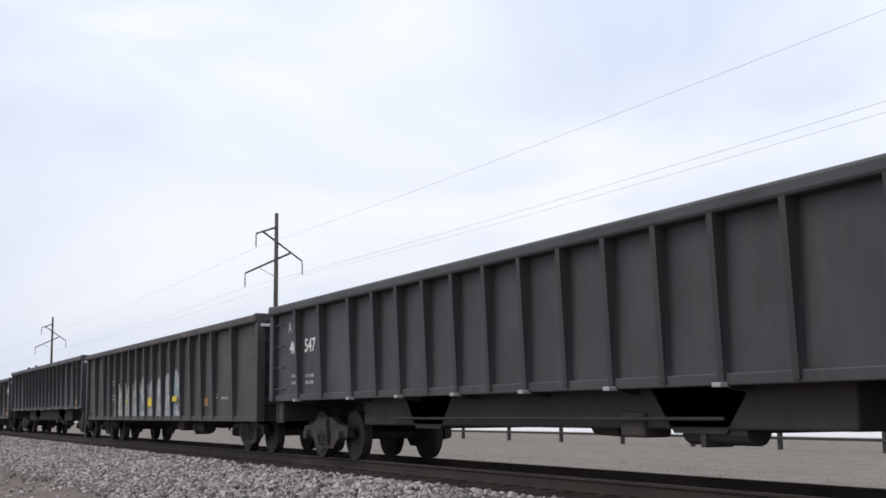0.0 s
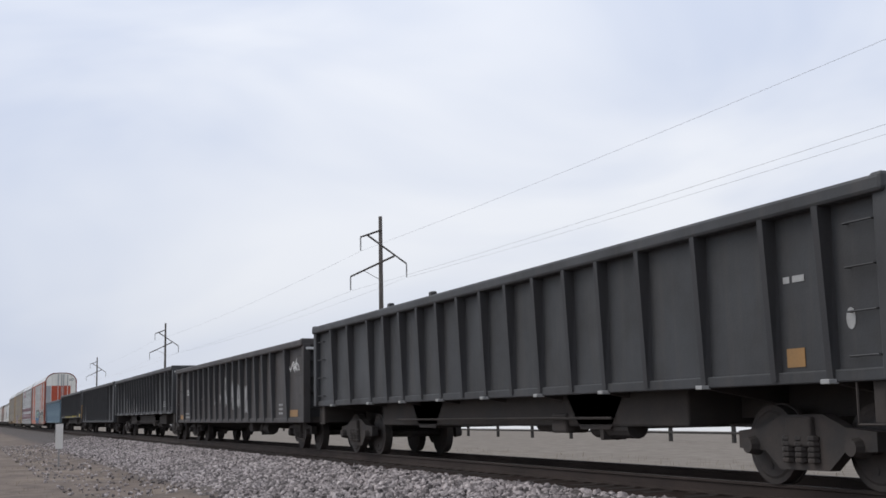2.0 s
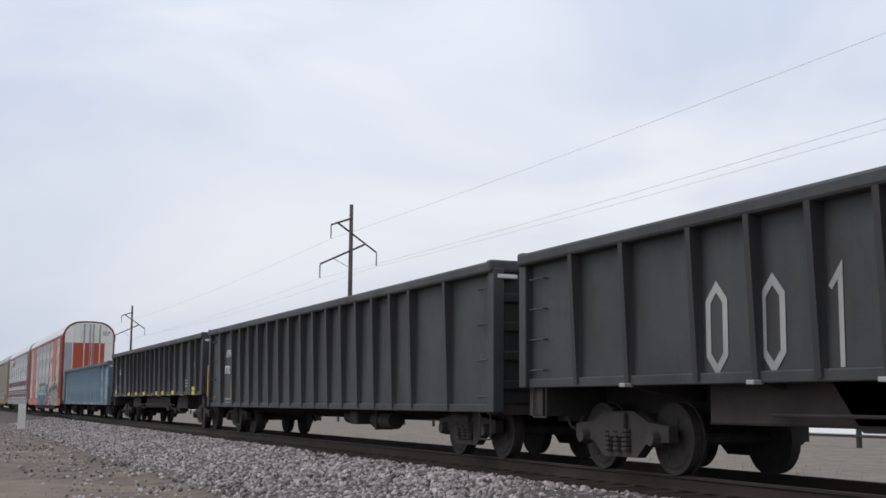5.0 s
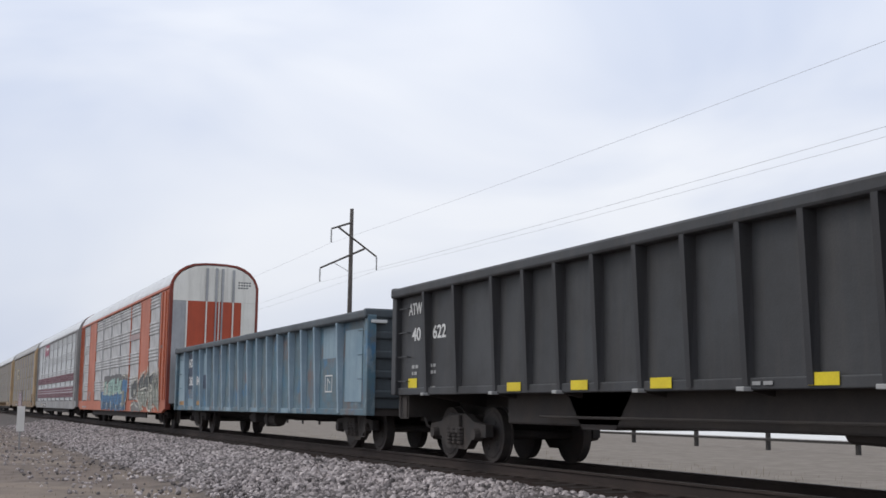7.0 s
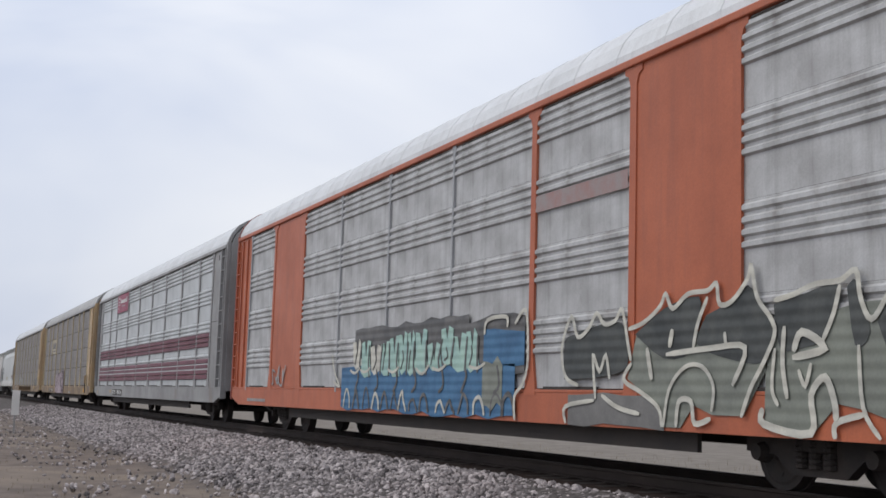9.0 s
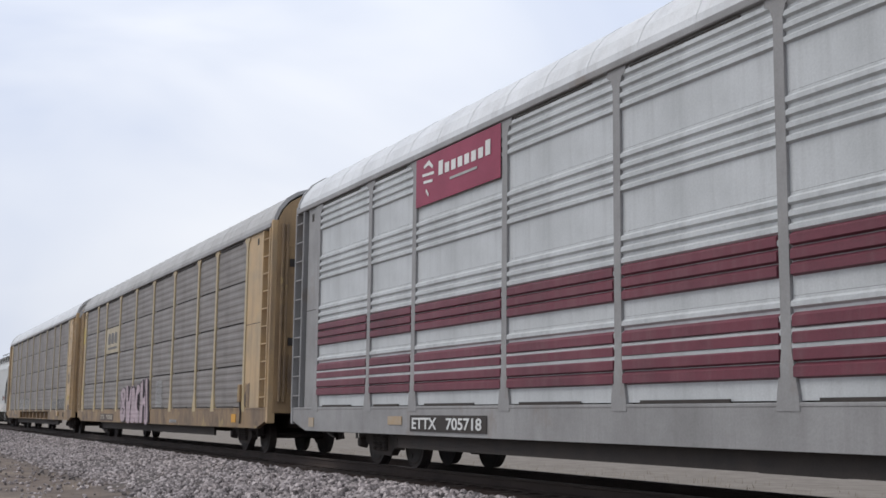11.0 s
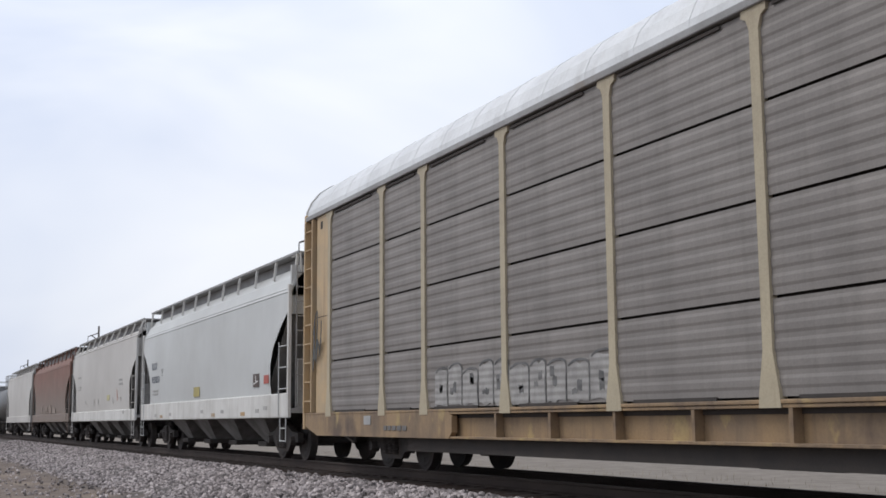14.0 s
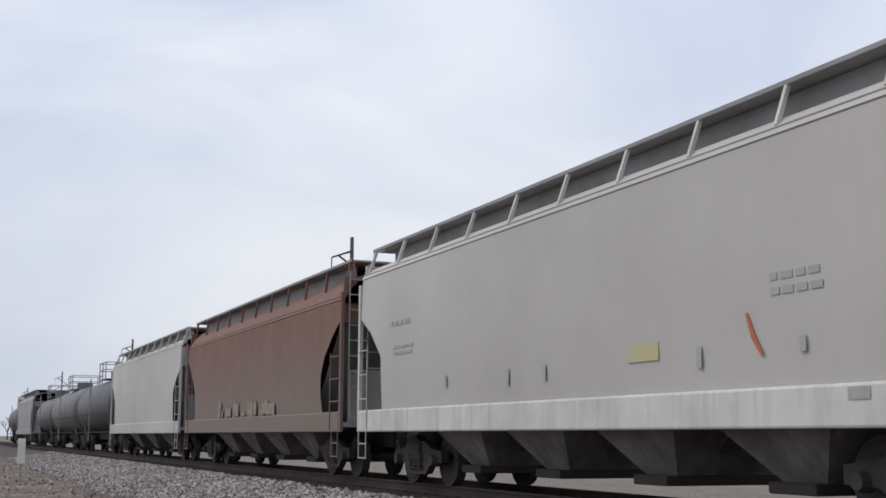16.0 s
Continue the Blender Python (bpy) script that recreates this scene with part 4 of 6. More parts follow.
def corrugated(name, w, h, waves, depth, material, flat=0.0):
    """A pressed panel, w by h, with horizontal ridges over all but the lowest `flat` share of its height."""
    pts = [(0, 0.0)]
    z0 = h * flat
    pts.append((0, max(z0, 0.004)))
    step = (h - z0 - 0.01) / waves
    for i in range(waves):
        z = z0 + 0.004 + i * step
        pts += [(0, z + step * 0.08), (depth, z + step * 0.26), (depth, z + step * 0.62), (0, z + step * 0.82)]
    pts.append((0, h))
    bm = bm_extrude(bmesh.new(), pts, "x", 0, w, closed=False)
    return mesh_of(name, bm, material)


ROWS = (1.08, 2.09, 3.11, 4.12, 5.14)


def post_mesh(material, half=0.075, flare=0.17, z1=5.16, out=0.065):
    pts = [(-flare, 0.98), (flare, 0.98), (flare * 0.9, 1.14), (half, 1.55), (half, z1 - 0.26), (half * 1.6, z1 - 0.14), (half * 2.7, z1 - 0.1), (half * 2.7, z1), (-half * 2.7, z1), (-half * 2.7, z1 - 0.1), (-half * 1.6, z1 - 0.14), (-half, z1 - 0.26), (-half, 1.55),
           (-flare * 0.9, 1.14)]
    return mesh_of("side_post", bm_extrude(bmesh.new(), pts, "y", -out, out), material)


def make_ladder_bay(car, x, s, side, width, w, material):
    """A corner of a car carrier: a ladder set between two fins at the very end, a dark gap, and a plain sheet with a slot near its top."""
    def span(p, q):
        return sorted((x - s * p, x - s * q))
    col = min(0.56, width * 0.42)
    for p in (0.06, col):
        part("ladder_fin", box(*span(p - 0.03, p + 0.03), *sorted((side * (w - 0.05), side * (w + 0.11))), 1.07, 5.12, bevel=0.01), material, car)
    part("ladder_back", box(*span(0.09, col - 0.03), *sorted((side * (w - 0.06), side * (w - 0.03))), 1.07, 5.12), M["rack_door"] if material is M["rack_yellow"] else material, car)
    rung = mesh_of("ladder_rung", bm_tube(bmesh.new(), (-(col - 0.06) / 2, 0, 0), ((col - 0.06) / 2, 0, 0), 0.016, 6), material)
    for k in range(10):
        share("ladder_rung", rung, car, pose(x - s * (col + 0.06) / 2, side * (w + 0.085), 1.3 + k * 0.4))
    p0, p1 = col + 0.16, width
    panel = part("corner_panel", box(*span(p0, p1), *sorted((side * (w - 0.005), side * (w + 0.045))), 1.06, 5.16, bevel=0.008), material, car)
    q = p0 + (p1 - p0) * 0.28
    part("panel_slot", box(*span(q, q + 0.13), *sorted((side * (w + 0.03), side * (w + 0.047))), 4.86, 5.02), M["under"], panel)
    part("panel_seam", box(*span(p0 + 0.01, p1 - 0.06), *sorted((side * (w + 0.03), side * (w + 0.047))), 3.015, 3.03), M["under"], panel)


def make_autorack(u_front, label, cols, length, panel_mat, post_mat, sill_mat, roof_mat, end_mat, style, solid=(), trim_mat=None, thin=(), hoop_mat=None, open_sill=None, ribbed_corner=False):
    """An enclosed bi-level car carrier. cols: the panel boundaries, metres back from the front end."""
    car = new_car("autorack_car", label, "freight car", u_front, "cars of the freight train")
    L, W = length, 1.57
    part("deck", box(-L + 0.5, -0.5, -1.5, 1.5, 0.92, 1.06), M["under"], car)
    part("centre_sill", box(-L + 0.3, -0.3, -0.38, 0.38, 0.60, 0.93), M["under"], car)
    for s in (-1, 1):
        pr = [(-L + 0.35, 1.02), (-L + 0.35, 0.80), (-L + 1.2, 0.60), (-1.2, 0.60), (-0.35, 0.80), (-0.35, 1.02)]
        if open_sill:
            # a channel between two flanges, with upright ribs, along the middle of the car
            a, b = open_sill
            for q in ([(-b, 1.02), (-L + 0.35, 1.02), (-L + 0.35, 0.80), (-L + 1.2, 0.60), (-b, 0.60), (-b + 0.12, 0.70), (-b + 0.12, 0.95)],
                      [(-a, 1.02), (-a - 0.12, 0.95), (-a - 0.12, 0.70), (-a, 0.60), (-1.2, 0.60), (-0.35, 0.80), (-0.35, 1.02)]):
                part("side_sill", bm_extrude(bmesh.new(), q, "y", s * 1.58 - 0.05, s * 1.58 + 0.05), sill_mat, car)
            part("sill_web", box(-b, -a, s * 1.46 - 0.02, s * 1.46 + 0.02, 0.60, 1.02), sill_mat, car)
            for z in (0.60, 0.98):
                part("sill_flange", box(-b, -a, min(s * 1.46, s * 1.62), max(s * 1.46, s * 1.62), z, z + 0.035, bevel=0.006), sill_mat, car)
            rib = mesh_of("sill_rib", box(-0.03, 0.03, -0.07, 0.07, 0.63, 0.985), sill_mat)
            n_rib = round((b - a) / 1.6)
            for k in range(1, n_rib):
                share("sill_rib", rib, car, pose(-a - (b - a) * k / n_rib, s * 1.545, 0))
        else:
            part("side_sill", bm_extrude(bmesh.new(), pr, "y", s * 1.58 - 0.05, s * 1.58 + 0.05), sill_mat, car)
        part("sill_ledge", box(-L + 0.35, -0.35, s * 1.60 - 0.035, s * 1.60 + 0.035, 1.02, 1.065, bevel=0.01), sill_mat, car)
        part("lower_skirt", box(-L + 5.6, -5.6, s * 1.42 - 0.03, s * 1.42 + 0.03, 0.37, 0.62), M["under"], car)
        part("eave_rail", box(-L + 0.42, -0.42, s * 1.60 - 0.07, s * 1.60 + 0.07, 5.14, 5.24, bevel=0.015), trim_mat or post_mat, car)
    # panels, row by row and column by column
    made = {}
    waves, depth, flat = {"fine": (5, 0.008, 0.06), "grooved": (4, 0.035, 0.46)}[style]
    nrow, lift = 4, 0.012 if style == "fine" else 0.002
    for i, (a, b) in enumerate(zip(cols, cols[1:])):
        w = b - a - 0.05
        for s in (-1, 1):
            if i in solid:
                part("plain_panel", box(-b + 0.02, -a - 0.02, s * (W + 0.03) - 0.02, s * (W + 0.03) + 0.02, 1.07, 5.14), sill_mat, car)
                continue
            for r in range(nrow):
                key = (round(w, 2), r)
                if key not in made:
                    made[key] = corrugated("side_panel", w, ROWS[r + 1] - ROWS[r] - (0.034 if style == "fine" else 0.003), waves, depth, panel_mat, flat)
                m = pose(-b + 0.025, 1.598, ROWS[r] + lift) if s > 0 else pose(-a - 0.025, -1.598, ROWS[r] + lift, 0, 0, 180)
                share("side_panel", made[key], car, m)
    for i, (a, b) in enumerate(zip(cols, cols[1:])):
        if i not in solid:
            for z, f in ((5.07, 0.2), (1.066, 0.3)):
                w = b - a
                part("drain_slot", box(-b + w * f * 0.5, -a - w * f, -1.632, -1.612, z, z + 0.04), M["under"], car)
    # added dark sheet standing in for the unlit inside, seen through the gaps
    for s in (-1, 1):
        part("inner_shade_sheet", box(-L + 0.6, -0.6, s * 1.50 - 0.01, s * 1.50 + 0.01, 1.06, 5.14), M["under"], car)
    pm = post_mesh(post_mat, out=0.047)
    slim = post_mesh(M["door_grey"], 0.028, 0.04, 5.14, 0.05) if thin else pm
    for k, c in enumerate(cols):
        for s in (-1, 1):
            share("side_post", slim if k in thin else pm, car, pose(-c, s * (W + 0.02), 0))
    # roof: an arch of pressed sheets with raised seams
    arch = [(1.62, 5.18), (1.60, 5.36), (1.50, 5.58), (1.32, 5.80), (1.08, 5.96), (0.80, 6.06), (0.4, 6.10), (0, 6.11)]
    full = [(-a, z) for a, z in arch] + [(a, z) for a, z in arch[-2::-1]]
    inner = [(a * 0.985, z - 0.03) for a, z in full]
    bm = bm_extrude(bmesh.new(), full + inner[::-1], "x", -L + 0.35, -0.35)
    roof = part("roof", bm, roof_mat, car)
    seam = bm_extrude(bmesh.new(), [(a * 1.002, z + 0.006) for a, z in full] + [(a * 0.999, z - 0.002) for a, z in full][::-1], "x", -0.03, 0.03)
    seam_me = mesh_of("roof_seam", seam, roof_mat)
    n = 24
    for i in range(n + 1):
        share("roof_seam", seam_me, roof, pose(-0.5 - i * (L - 1.0) / n, 0, 0))
    # ends: corner panels, the arched door and its upright ribs
    for x, s in ((-0.35, 1), (-L + 0.35, -1)):
        c0, c1 = (cols[0], 0.35) if s > 0 else (cols[-1], L - 0.35)
        a, b = sorted((-c0, -c1))
        for side in (-1, 1):
            if ribbed_corner:
                part("corner_panel", box(a, b, side * (W + 0.02) - 0.025, side * (W + 0.02) + 0.025, 1.06, 5.16), end_mat, car)
                for k, f in enumerate((0.28, 0.62, 0.92)):
                    xx = a + (b - a) * (f if s > 0 else 1 - f)
                    part("corner_stiffener", box(xx - 0.035, xx + 0.035, side * (W + 0.045) - 0.045, side * (W + 0.045) + 0.045, 1.07, 5.1, bevel=0.012), end_mat, car)
            else:
                make_ladder_bay(car, x, s, side, abs(b - a), W, end_mat)
            part("end_post", box(x - 0.06, x + 0.06, side * 1.56 - 0.09, side * 1.56 + 0.09, 0.72, 5.3, bevel=0.02), end_mat if hoop_mat is M["roof_old"] else hoop_mat or end_mat, car)
        hoop = [(p * 1.008, z + 0.02) for p, z in full] + [(p * 0.965, z - 0.05) for p, z in full][::-1]
        part("end_hoop", bm_extrude(bmesh.new(), hoop, "x", x - 0.05, x + 0.05), hoop_mat or end_mat, car)
    if ribbed_corner:
        make_ladder(car, -0.80, -W - 0.09, 1.1, 5.0, 12, end_mat, 0.34)
        make_ladder(car, -L + 0.50, -W - 0.09, 1.1, 5.0, 12, end_mat, 0.34)
    for x in (-4.0, -L + 4.0):
        make_truck(car, x, 0.42)
    make_coupler(car, -0.35, 1)
    make_coupler(car, -L + 0.35, -1)
    part("brake_reservoir", bm_tube(bmesh.new(), (-L / 2, -0.8, 0.52), (-L / 2 + 1.3, -0.8, 0.52), 0.2, 12), M["under"], car)
    return car


def make_end_door(car, x, s, upper, lower, wing, split=4.7):
    """The arched double door of a car carrier's end, two-toned, with upright ribs."""
    arch = [(1.53, 5.18), (1.50, 5.36), (1.40, 5.56), (1.22, 5.75), (0.98, 5.89), (0.74, 5.98), (0.4, 6.02), (0, 6.03)]
    top = [(-a, z) for a, z in arch] + [(a, z) for a, z in arch[-2::-1]]
    x0, x1 = sorted((x, x + s * 0.05))
    door = part("end_door", bm_extrude(bmesh.new(), [(-1.53, split)] + top + [(1.53, split)], "x", x0, x1), upper, car)
    part("door_leaf", box(x0, x1, -1.02, 1.02, 1.06, split - 0.002), lower, door, "orange-red lower door leaf" if lower is M["door_red"] else "")
    for side in (-1, 1):
        part("door_wing", box(x0 - 0.004, x1 - 0.004, side * 1.28 - 0.25, side * 1.28 + 0.25, 0.95, split - 0.004), wing if side < 0 else upper, door)
        part("door_edge", box(x1 - 0.008 if s > 0 else x0 - 0.03, x1 + 0.03 if s > 0 else x0 + 0.008, side * 1.02 - 0.025, side * 1.02 + 0.025, 1.0, split - 0.006), upper, door)
    for k, y in enumerate((-0.31, 0.04, 0.27, 0.68)):
        x2, x3 = (x1 - 0.01, x1 + 0.06) if s > 0 else (x0 - 0.06, x0 + 0.01)
        part("door_rib", box(x2, x3, y - 0.045, y + 0.045, split, 5.95 - 0.06 * abs(y), bevel=0.012), M["door_grey"] if upper is M["door_white"] else upper, door)
        part("door_rib", box(x2, x3, y - 0.025, y + 0.025, 1.1, split - 0.004, bevel=0.008), M["door_grey"] if k in (1, 2) and upper is M["door_white"] else upper, door)
    part("lock_rod", bm_tube(bmesh.new(), (x + s * 0.1, 0.155, 1.1), (x + s * 0.1, 0.155, 5.9), 0.02, 8), upper, door)
    return door


STD = (2.15, 4.98, 6.97, 9.95, 12.9, 15.75, 18.7, 21.53, 23.5, 26.38)
r1 = make_autorack(-25.3, "silver-panelled autorack car with orange posts and spray paint",
                   (2.3, 4.62, 6.75, 9.45, 12.4, 15.45, 18.35, 21.15, 23.65, 26.05), 28.0, M["silver"], M["rack_orange"], M["rack_orange"], M["roof"],
                   M["rack_orange"], "grooved", solid=(1, 7), thin=(4, 5, 6, 0, 9), hoop_mat=M["rack_dark_orange"], ribbed_corner=True)
make_end_door(r1, -0.3, 1, M["door_white"], M["door_red"], M["door_grey"])
make_end_door(r1, -27.7, -1, M["door_white"], M["door_red"], M["door_grey"])
r2 = make_autorack(-54.0, "pale grey autorack car with maroon bands and a crimson sign", (2.15, 4.10, 7.0, 9.95, 12.85, 15.8, 18.7, 21.9, 23.9, 26.72), 28.5, M["pale_panel"], M["pale_post"], M["pale_post"],
                   M["roof"], M["pale_post"], "grooved")
make_end_door(r2, -28.2, -1, M["pale_post"], M["pale_panel"], M["pale_post"])
make_end_door(r2, -0.3, 1, M["pale_post"], M["pale_panel"], M["pale_post"])
r3 = make_autorack(-83.6, "weathered autorack car with brownish panels and faded yellow posts", tuple(c + 0.22 for c in STD), 28.0, M["silver_old"], M["post_yellow"],
                   M["rack_sill"], M["roof_old"], M["rack_yellow"], "fine", trim_mat=M["pale_post"], hoop_mat=M["roof_old"])
make_end_door(r3, -0.3, 1, M["rack_door"], M["rack_door"], M["rack_door"])
make_end_door(r3, -27.7, -1, M["rack_yellow"], M["rack_yellow"], M["rack_yellow"])
r4 = make_autorack(-112.8, "weathered autorack car with grey panels and cream posts", (2.45, 5.3, 7.25, 10.2, 13.1, 16.0, 18.9, 21.83, 23.73, 26.65), 28.55,
                   M["silver_old"], M["rack_cream"], M["rack_sill"], M["roof"], M["rack_yellow"], "fine", trim_mat=M["pale_post"], hoop_mat=M["roof_old"], open_sill=(8.0, 20.85))
make_end_door(r4, -0.3, 1, M["roof_old"], M["rack_door"], M["rack_door"], 5.1)
make_end_door(r4, -28.25, -1, M["rack_yellow"], M["rack_yellow"], M["rack_yellow"])


def make_hopper(u_front, length, label, body_mat, band_mat, shade_mat, round_cut=True, bays=4, z_roof=4.36, z_walk=4.66):
    """A covered hopper: rounded body with cut-back ends over slope sheets, sill band, roof walkway on brackets, discharge bays."""
    car = new_car("covered_hopper_car", label, "freight car", u_front, "cars of the freight train")
    L = length
    ze = 3.78 if round_cut else 4.04
    side = [(1.55, 1.38), (1.575, 2.0), (1.585, 2.8), (1.575, 3.5), (1.54, ze), (1.56, ze + 0.02), (1.53, ze + 0.08), (1.40, (ze + 0.1 + z_roof) / 2), (1.15, z_roof), (0.6, z_roof + 0.08), (0, z_roof + 0.1)]
    full = [(-a, z) for a, z in side] + [(a, z) for a, z in side[-2::-1]]

    def inset(z):
        """How far the body is cut back from the car's end at a height."""
        cut = ((1.38, 1.40), (1.75, 1.52), (2.2, 1.50), (2.6, 1.24), (3.0, 0.72), (3.36, 0.14)) if round_cut else ((1.38, 1.36), (2.42, 1.34), (2.9, 0.78), (3.24, 0.14))
        for (za, ia), (zb, ib) in zip(cut, cut[1:]):
            if za <= z <= zb:
                return ia + (ib - ia) * (z - za) / (zb - za)
        return 0.14
    zs = [1.38 + i * (ze - 1.38) / 40 for i in range(41)]
    # two curved side sheets with the cut at each end
    for s in (-1, 1):
        bm = bmesh.new()
        rows = []
        for z in zs:
            y = 1.55 + 0.035 * math.sin(math.pi * (z - 1.38) / 2.6)
            i = inset(z)
            rows.append([bm.verts.new((x, s * y, z)) for x in (-i, -L / 3, -2 * L / 3, -L + i)])
        for a, b in zip(rows, rows[1:]):
            for k in range(3):
                bm.faces.new((a[k], a[k + 1], b[k + 1], b[k]))
        part("side_sheet", bm, body_mat, car, smooth=True)
        part("side_sill", box(-L + 0.1, -0.1, s * 1.575 - 0.035, s * 1.575 + 0.035, 0.97, 1.52 if z_roof > 4.4 else 1.40, bevel=0.03), band_mat, car)
    roof_pts = [p for p in full if p[1] >= ze]
    part("roof", bm_extrude(bmesh.new(), roof_pts + [(p * 0.97, z - 0.05) for p, z in roof_pts][::-1], "x", -L + 0.1, -0.1), body_mat, car)
    for z, y in ((ze + 0.10, 1.522),):
        part("eave_bead", bm_tube(bmesh.new(), (-L + 0.12, -y, z), (-0.12, -y, z), 0.014, 6), body_mat, car)
    # slope sheets, end walls and posts
    for x, s in ((0, 1), (-L, -1)):
        bm = bmesh.new()
        v = [bm.verts.new(q) for q in ((x - s * 0.24, -1.5, 3.4), (x - s * 0.24, 1.5, 3.4), (x - s * 2.3, 1.5, 1.15), (x - s * 2.3, -1.5, 1.15))]
        bm.faces.new(v)
        bmesh.ops.solidify(bm, geom=bm.faces[:], thickness=0.02)
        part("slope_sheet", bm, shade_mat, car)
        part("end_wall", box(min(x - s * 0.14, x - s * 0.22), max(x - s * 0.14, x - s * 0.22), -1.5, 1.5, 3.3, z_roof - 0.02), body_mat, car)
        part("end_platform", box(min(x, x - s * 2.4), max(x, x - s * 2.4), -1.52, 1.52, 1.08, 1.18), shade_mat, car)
        for y in (-1.56, 1.56):
            part("corner_post", box(min(x - s * 0.02, x - s * 0.12), max(x - s * 0.02, x - s * 0.12), y - 0.035, y + 0.035, 0.98, 3.95), band_mat, car)
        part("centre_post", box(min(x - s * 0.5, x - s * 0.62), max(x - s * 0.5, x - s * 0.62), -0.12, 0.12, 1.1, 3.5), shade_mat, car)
        part("ladder_stile", bm_tube(bmesh.new(), (x - s * 0.66, -1.62, 1.02), (x - s * 0.66, -1.62, 2.68), 0.015, 6), body_mat, car)
        for z in (1.62, 2.1, 2.58):
            part("ladder_rung", bm_tube(bmesh.new(), (x - s * 0.66, -1.62, z), (x - s * 0.09, -1.6, z), 0.013, 6), body_mat, car)
        for z in (0.46, 0.74):
            part("step_rung", bm_tube(bmesh.new(), (x - s * 0.58, -1.6, z), (x - s * 0.14, -1.6, z), 0.014, 6), body_mat, car)
        for q in (0.58, 0.14):
            part("step_hanger", bm_tube(bmesh.new(), (x - s * q, -1.6, 0.44), (x - s * q, -1.6, 0.99), 0.014, 6), body_mat, car)
        if s > 0:
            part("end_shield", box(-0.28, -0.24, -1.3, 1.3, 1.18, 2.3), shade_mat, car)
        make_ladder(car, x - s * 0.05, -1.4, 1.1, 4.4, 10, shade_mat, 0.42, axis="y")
        hoop = [(x - s * 0.75, -1.3, z_walk - 0.05), (x - s * 0.12, -1.3, z_walk - 0.02), (x - s * 0.08, -1.3, z_roof - 0.15)]
        part("end_handhold", bm_path(bmesh.new(), hoop, 0.02), band_mat, car)
        part("hand_brake" if s < 0 else "end_step", bm_tube(bmesh.new(), (x - s * 0.1, 0.6, 2.2), (x - s * 0.18, 0.6, 2.2), 0.28 if s < 0 else 0.1, 16), shade_mat, car)
    # walkway along the roof, both sides, on brackets
    foot = 1.39 if round_cut else 1.50
    for s in (-1, 1):
        y0, y1 = sorted((s * 0.42, s * 1.34))
        walkway = part("roof_walkway", box(-L + 0.15, -0.15, y0, y1, z_walk - 0.02, z_walk + 0.02), M["grating"], car)
        n = 11
        for i in range(n):
            x = -0.3 - i * (L - 0.6) / (n - 1)
            br = bm_extrude(bmesh.new(), [(s * 1.28, z_walk - 0.02), (s * 1.335, z_walk - 0.02), (s * foot, z_roof - 0.18), (s * (foot - 0.05), z_roof - 0.2)], "x", x - 0.025, x + 0.025)
            part("bracket", br, band_mat, walkway)
        part("kerb", box(-L + 0.15, -0.15, min(s * 1.31, s * 1.335), max(s * 1.31, s * 1.335), z_walk - 0.025, z_walk + 0.035), M["grating"], walkway)
        part("coaming", box(-L + 0.7, -0.7, min(s * 1.02, s * 1.06), max(s * 1.02, s * 1.06), z_roof - 0.02, z_walk - 0.03), M["grating"], walkway)
    part("roof_hatch", box(-L + 1.4, -1.4, -0.42, 0.42, z_roof + 0.08, z_roof + 0.36, bevel=0.05), M["grating"], car)
    # underside: centre sill and discharge bays
    part("centre_sill", box(-L + 0.2, -0.2, -0.32, 0.32, 0.66, 1.1), M["under"], car)
    span = L - 5.6
    for i in range(bays):
        x = -2.8 - span * (i + 0.5) / bays
        w = span / bays * 0.48
        bm = bmesh.new()
        t = [bm.verts.new(q) for q in ((x - w, -1.5, 1.4), (x + w, -1.5, 1.4), (x + w, 1.5, 1.4), (x - w, 1.5, 1.4))]
        b = [bm.verts.new(q) for q in ((x - 0.35, -0.75, 0.38), (x + 0.35, -0.75, 0.38), (x + 0.35, 0.75, 0.38), (x - 0.35, 0.75, 0.38))]
        for k in range(4):
            bm.faces.new((t[k], t[(k + 1) % 4], b[(k + 1) % 4], b[k]))
        bm.faces.new(b)
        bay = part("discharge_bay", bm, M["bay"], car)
        part("outlet_gate", box(x - 0.4, x + 0.4, -0.95, 0.95, 0.27, 0.40, bevel=0.02), M["under"], bay)
    for x in (-2.05, -L + 2.05):
        make_truck(car, x)
    make_coupler(car, 0, 1)
    make_coupler(car, -L, -1)
    return car


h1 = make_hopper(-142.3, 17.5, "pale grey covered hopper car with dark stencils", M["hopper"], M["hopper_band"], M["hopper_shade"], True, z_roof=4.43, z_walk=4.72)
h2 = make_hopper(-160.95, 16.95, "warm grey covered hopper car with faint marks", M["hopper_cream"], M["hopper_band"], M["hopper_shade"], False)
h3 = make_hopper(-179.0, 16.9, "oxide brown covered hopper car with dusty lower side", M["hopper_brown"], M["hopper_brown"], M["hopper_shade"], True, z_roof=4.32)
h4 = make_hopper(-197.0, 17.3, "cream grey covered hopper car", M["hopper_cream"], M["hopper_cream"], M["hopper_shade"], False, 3)


